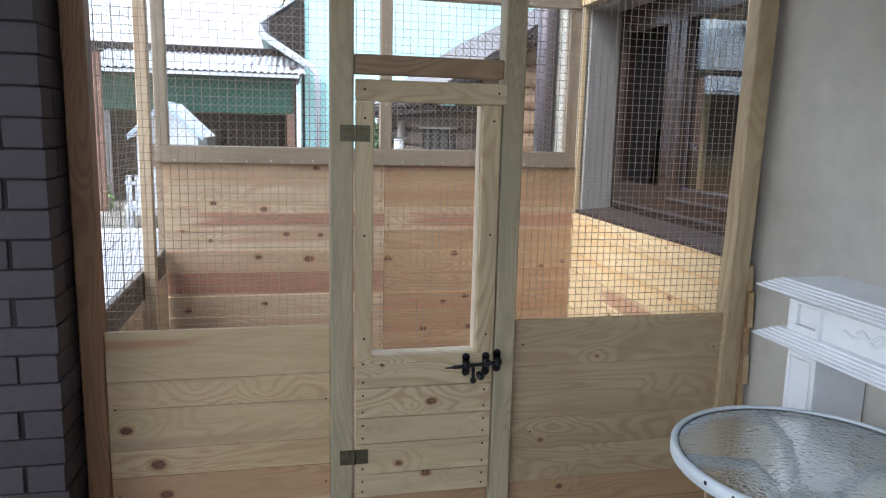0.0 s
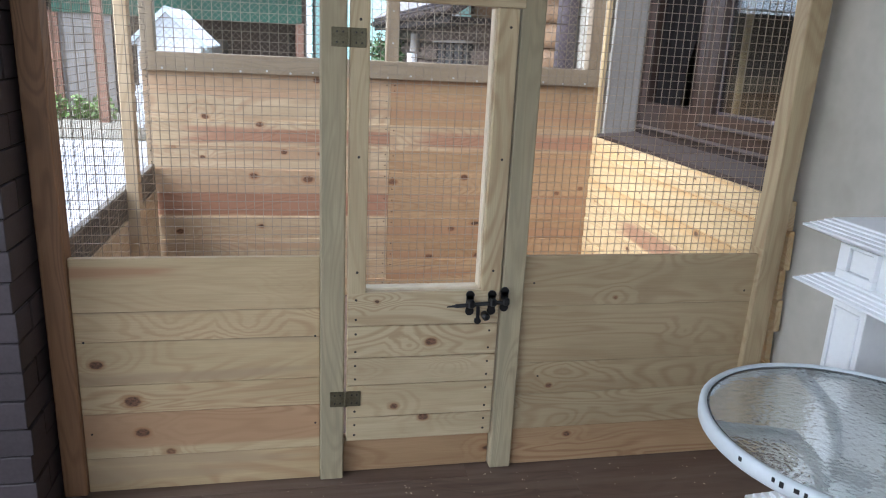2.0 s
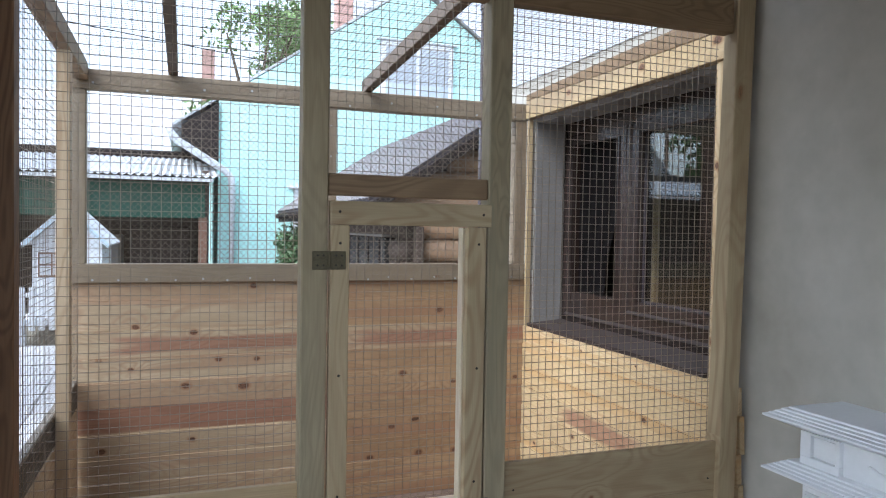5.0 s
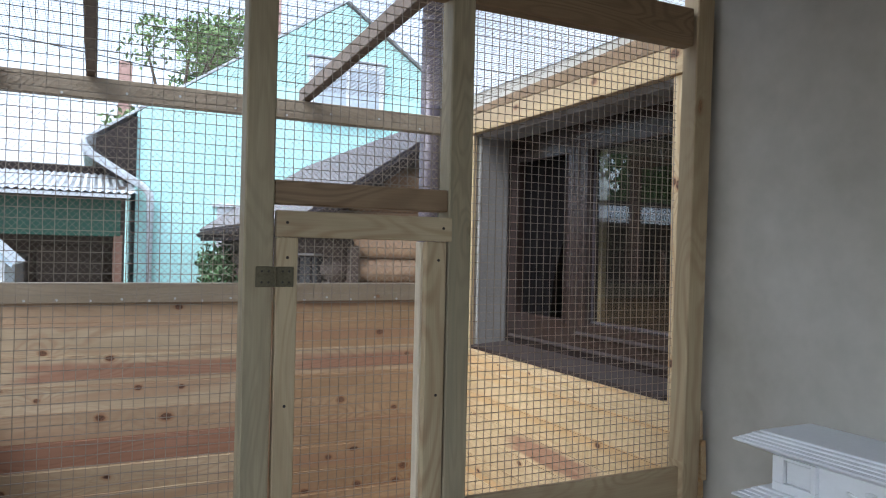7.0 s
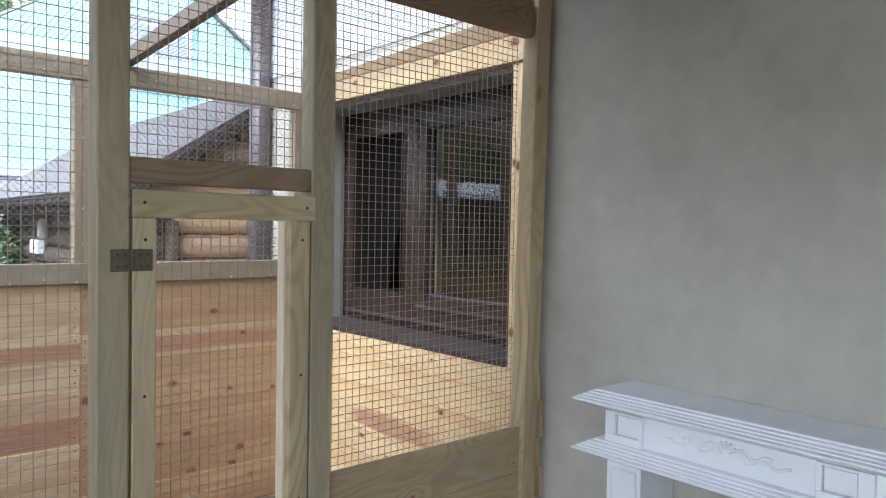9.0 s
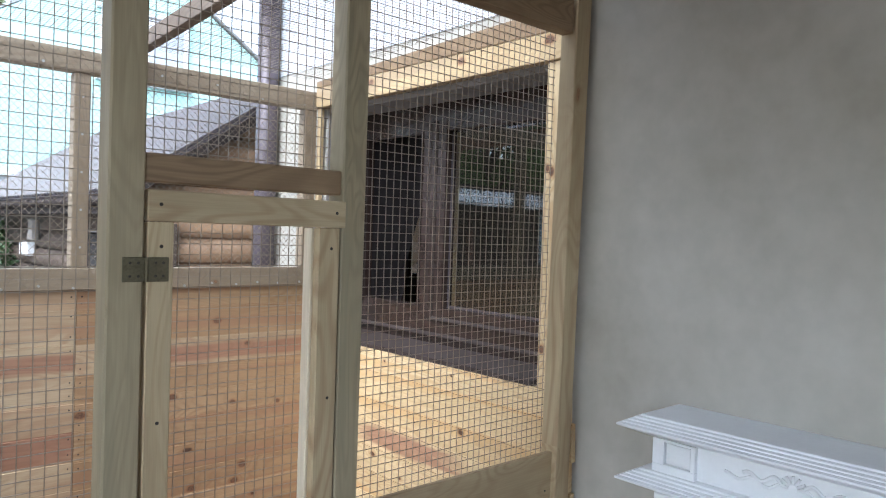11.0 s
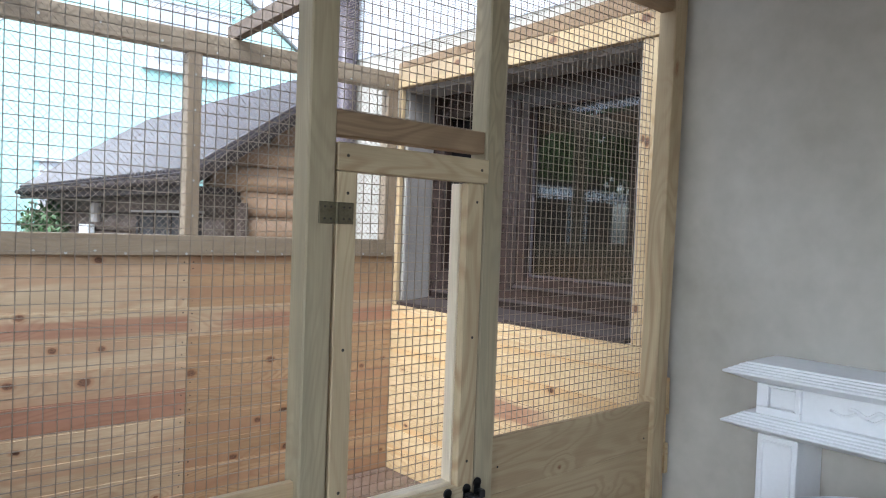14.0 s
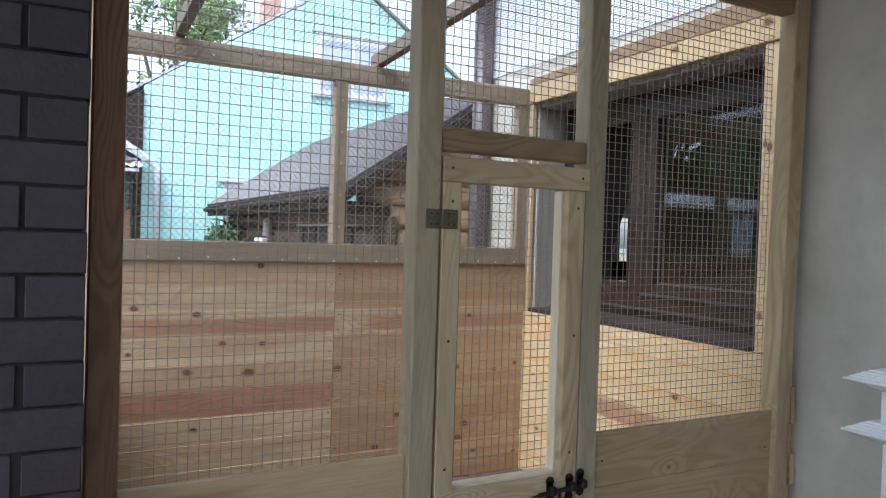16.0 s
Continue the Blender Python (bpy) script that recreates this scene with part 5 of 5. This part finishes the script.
for y in (2.2, 5.7):
    part("post", box((-2.68, y - 0.06, -0.15), (-2.56, y + 0.06, 2.638), 0.006), rust_wood, shelter)
    part("post", box((-6.06, y - 0.06, -0.15), (-5.94, y + 0.06, 4.1), 0.006), rust_wood, shelter)
for k in range(4):
    board("rafter", shelter, (-2.5, 2.2 + k * 1.16, 2.81), (-6.2, 2.2 + k * 1.16, 4.2), (0, 0, 1), 0.06, 0.06, pine_stain)
for k in range(3):
    y = 2.2 + k * 1.16
    part("roof_sheet", extrude_profile(((-2.4, 2.815), (-2.4, 2.822), (-6.2, 4.25), (-6.2, 4.243)), y + 0.01, y + 1.15, lambda x, z, q: (x, q, z)), sheet_clear, shelter, "milky translucent roof sheet")
rust = thing("yard_post", (-2.62, 8.0, 0.2), "rust-brown timber post standing in the yard", "post")
part("shaft", box((-2.68, 7.94, 0.1), (-2.56, 8.06, 2.3), 0.006), rust_wood, rust)
part("cap", box((-2.7, 7.92, 2.3), (-2.54, 8.08, 2.34), 0.006), roof_dark, rust)

# low planting by the shed
bed_rng = random.Random(11)
bed = thing("low_planting", (-3.0, 8.3, 0.2), "low green plants along the edge of the paving", "plants", kind="stuff")
part("leaves", leaf_crown(bed_rng, [((-2.75 - 0.28 * q, 8.35 + 0.1 * math.sin(q * 3), 0.33), 0.2) for q in range(8)], 150, 1, 0.045), leaf_green, bed, "green leaves")

# cable across the sky
cable = thing("overhead_cable", (-3, 15, 6.4), "thin black overhead cable", "cable")
part("strand", pipe([(-9 + q * 1.4, 15, 6.42 + 0.003 * (q - 5) ** 2 - 0.155 * q) for q in range(10)], 0.012, 6), black_iron, cable)
for x, z in ((-9.0, 6.5), (3.6, 5.07)):
    part("pole", rod((x, 15, 0.1), (x, 15, z + 0.05), 0.06, 8), rust_wood, cable, "timber cable pole")

# far house with a red chimney
far = thing("far_house", (-1.5, 24, 0.2), "distant pale house with a red chimney", "house")
part("wall", box((-6, 22, 0.2), (1.5, 27, 3.6)), white_trim, far)
part("roof", extrude_profile(((21.6, 3.5), (24.5, 5.9), (27.4, 3.5), (27.4, 3.4), (24.5, 5.75), (21.6, 3.4)), -6.3, 1.8, lambda y, z, x: (x, y, z)), roof_pale, far, "pale sheet roof")
part("chimney", box((0.13, 23.4, 4.8), (0.54, 23.8, 7.4), 0.02), red_brick, far, "red brick chimney")

# ---- pieces of the pier, the floor and the paving ----
brick_a = to_mesh("brick", box((-0.112, -0.05, -0.0392), (0.1145, 0.05, 0.0392), 0.002), brick_clay)
brick_b = to_mesh("brick", box((-0.05, -0.11, -0.0392), (0.05, 0.11, 0.0392), 0.002), brick_clay)
rng = random.Random(5)
for k in range(29):
    z = 0.042 + k * 0.0832
    j = lambda s: rng.uniform(-s, s)
    if k % 2:
        part("brick", brick_a, brick_clay, pier, "", pose(-0.972 + j(0.003), -0.118 + j(0.003), z, 0, 0, j(0.6)))
        part("brick", brick_a, brick_clay, pier, "", pose(-1.208 + j(0.003), -0.118 + j(0.003), z, 0, 0, j(0.6)))
        part("brick", brick_b, brick_clay, pier, "", pose(-0.91 + j(0.003), 0.05 + j(0.003), z, 0, 0, j(0.6)))
    else:
        part("brick", brick_b, brick_clay, pier, "", pose(-0.91 + j(0.003), -0.06 + j(0.003), z, 0, 0, j(0.6)))
        part("brick", brick_a, brick_clay, pier, "", pose(-1.086 + j(0.003), -0.118 + j(0.003), z, 0, 0, j(0.6)))
        part("brick", brick_a, brick_clay, pier, "", pose(-1.323 + j(0.003), -0.118 + j(0.003), z, 0, 0, j(0.6)))
        part("brick", brick_b, brick_clay, pier, "", pose(-0.91 + j(0.003), 0.115 + j(0.003) - 0.0, z, 0, 0, j(0.6)) @ Matrix.Diagonal((1, 0.45, 1, 1)))
plank = to_mesh("plank", box((-0.6, -0.094, -0.004), (0.6, 0.094, 0.0), 0.0012), deck_wood)
for i in range(4):
    for k in range(35):
        y = -4.5 + k * 0.19
        x = -2.6 + i * 1.204 + (k % 2) * 0.35
        if y < 1.72 and x < 1.0 and (y < -0.1 or x > -0.4):
            part("plank", plank, deck_wood, floor, "", pose(x, y, 0))
slab = to_mesh("slab", box((-0.245, -0.245, -0.05), (0.245, 0.245, 0.0), 0.006), paver)
paving = piece("pavement", box((-4.5, -0.5, -0.16), (-0.95, 7.0, -0.155)), mortar, label="sand bed under pale paving slabs", category="pavement", kind="structure")
paving.matrix_basis = Matrix()
for i in range(7):
    for k in range(14):
        y = -0.2 + k * 0.5
        z = -0.1 + 0.38 * min(max((y - 2.5) / 5.5, 0), 1)
        part("slab", slab, paver, paving, "", pose(-1.25 - i * 0.5, y, z, 4 if y > 2.5 else 0, 0, rng.uniform(-0.4, 0.4)))

# sawdust and small chips on the floor before the partition
chip_rng = random.Random(17)
chips = bmesh.new()
for _ in range(90):
    x, y = chip_rng.uniform(-0.2, 1.3), -0.02 - abs(chip_rng.gauss(0, 0.12))
    a, s = chip_rng.uniform(0, math.tau), chip_rng.uniform(0.0012, 0.0042)
    c, d = Vector((math.cos(a), math.sin(a), 0)) * s, Vector((-math.sin(a), math.cos(a), 0)) * s * chip_rng.uniform(0.3, 0.7)
    o = Vector((x, y, 0.0003))
    low = [chips.verts.new(o + p) for p in (c, d, -c, -d)]
    tip = chips.verts.new(o + Vector((0, 0, s * 0.6)))
    chips.faces.new(low[::-1])
    for e in range(4):
        chips.faces.new((low[e], low[(e + 1) % 4], tip))
piece("sawdust", chips, pine_fresh_lit, label="pale sawdust and small wood chips on the floor", category="sawdust", kind="stuff")
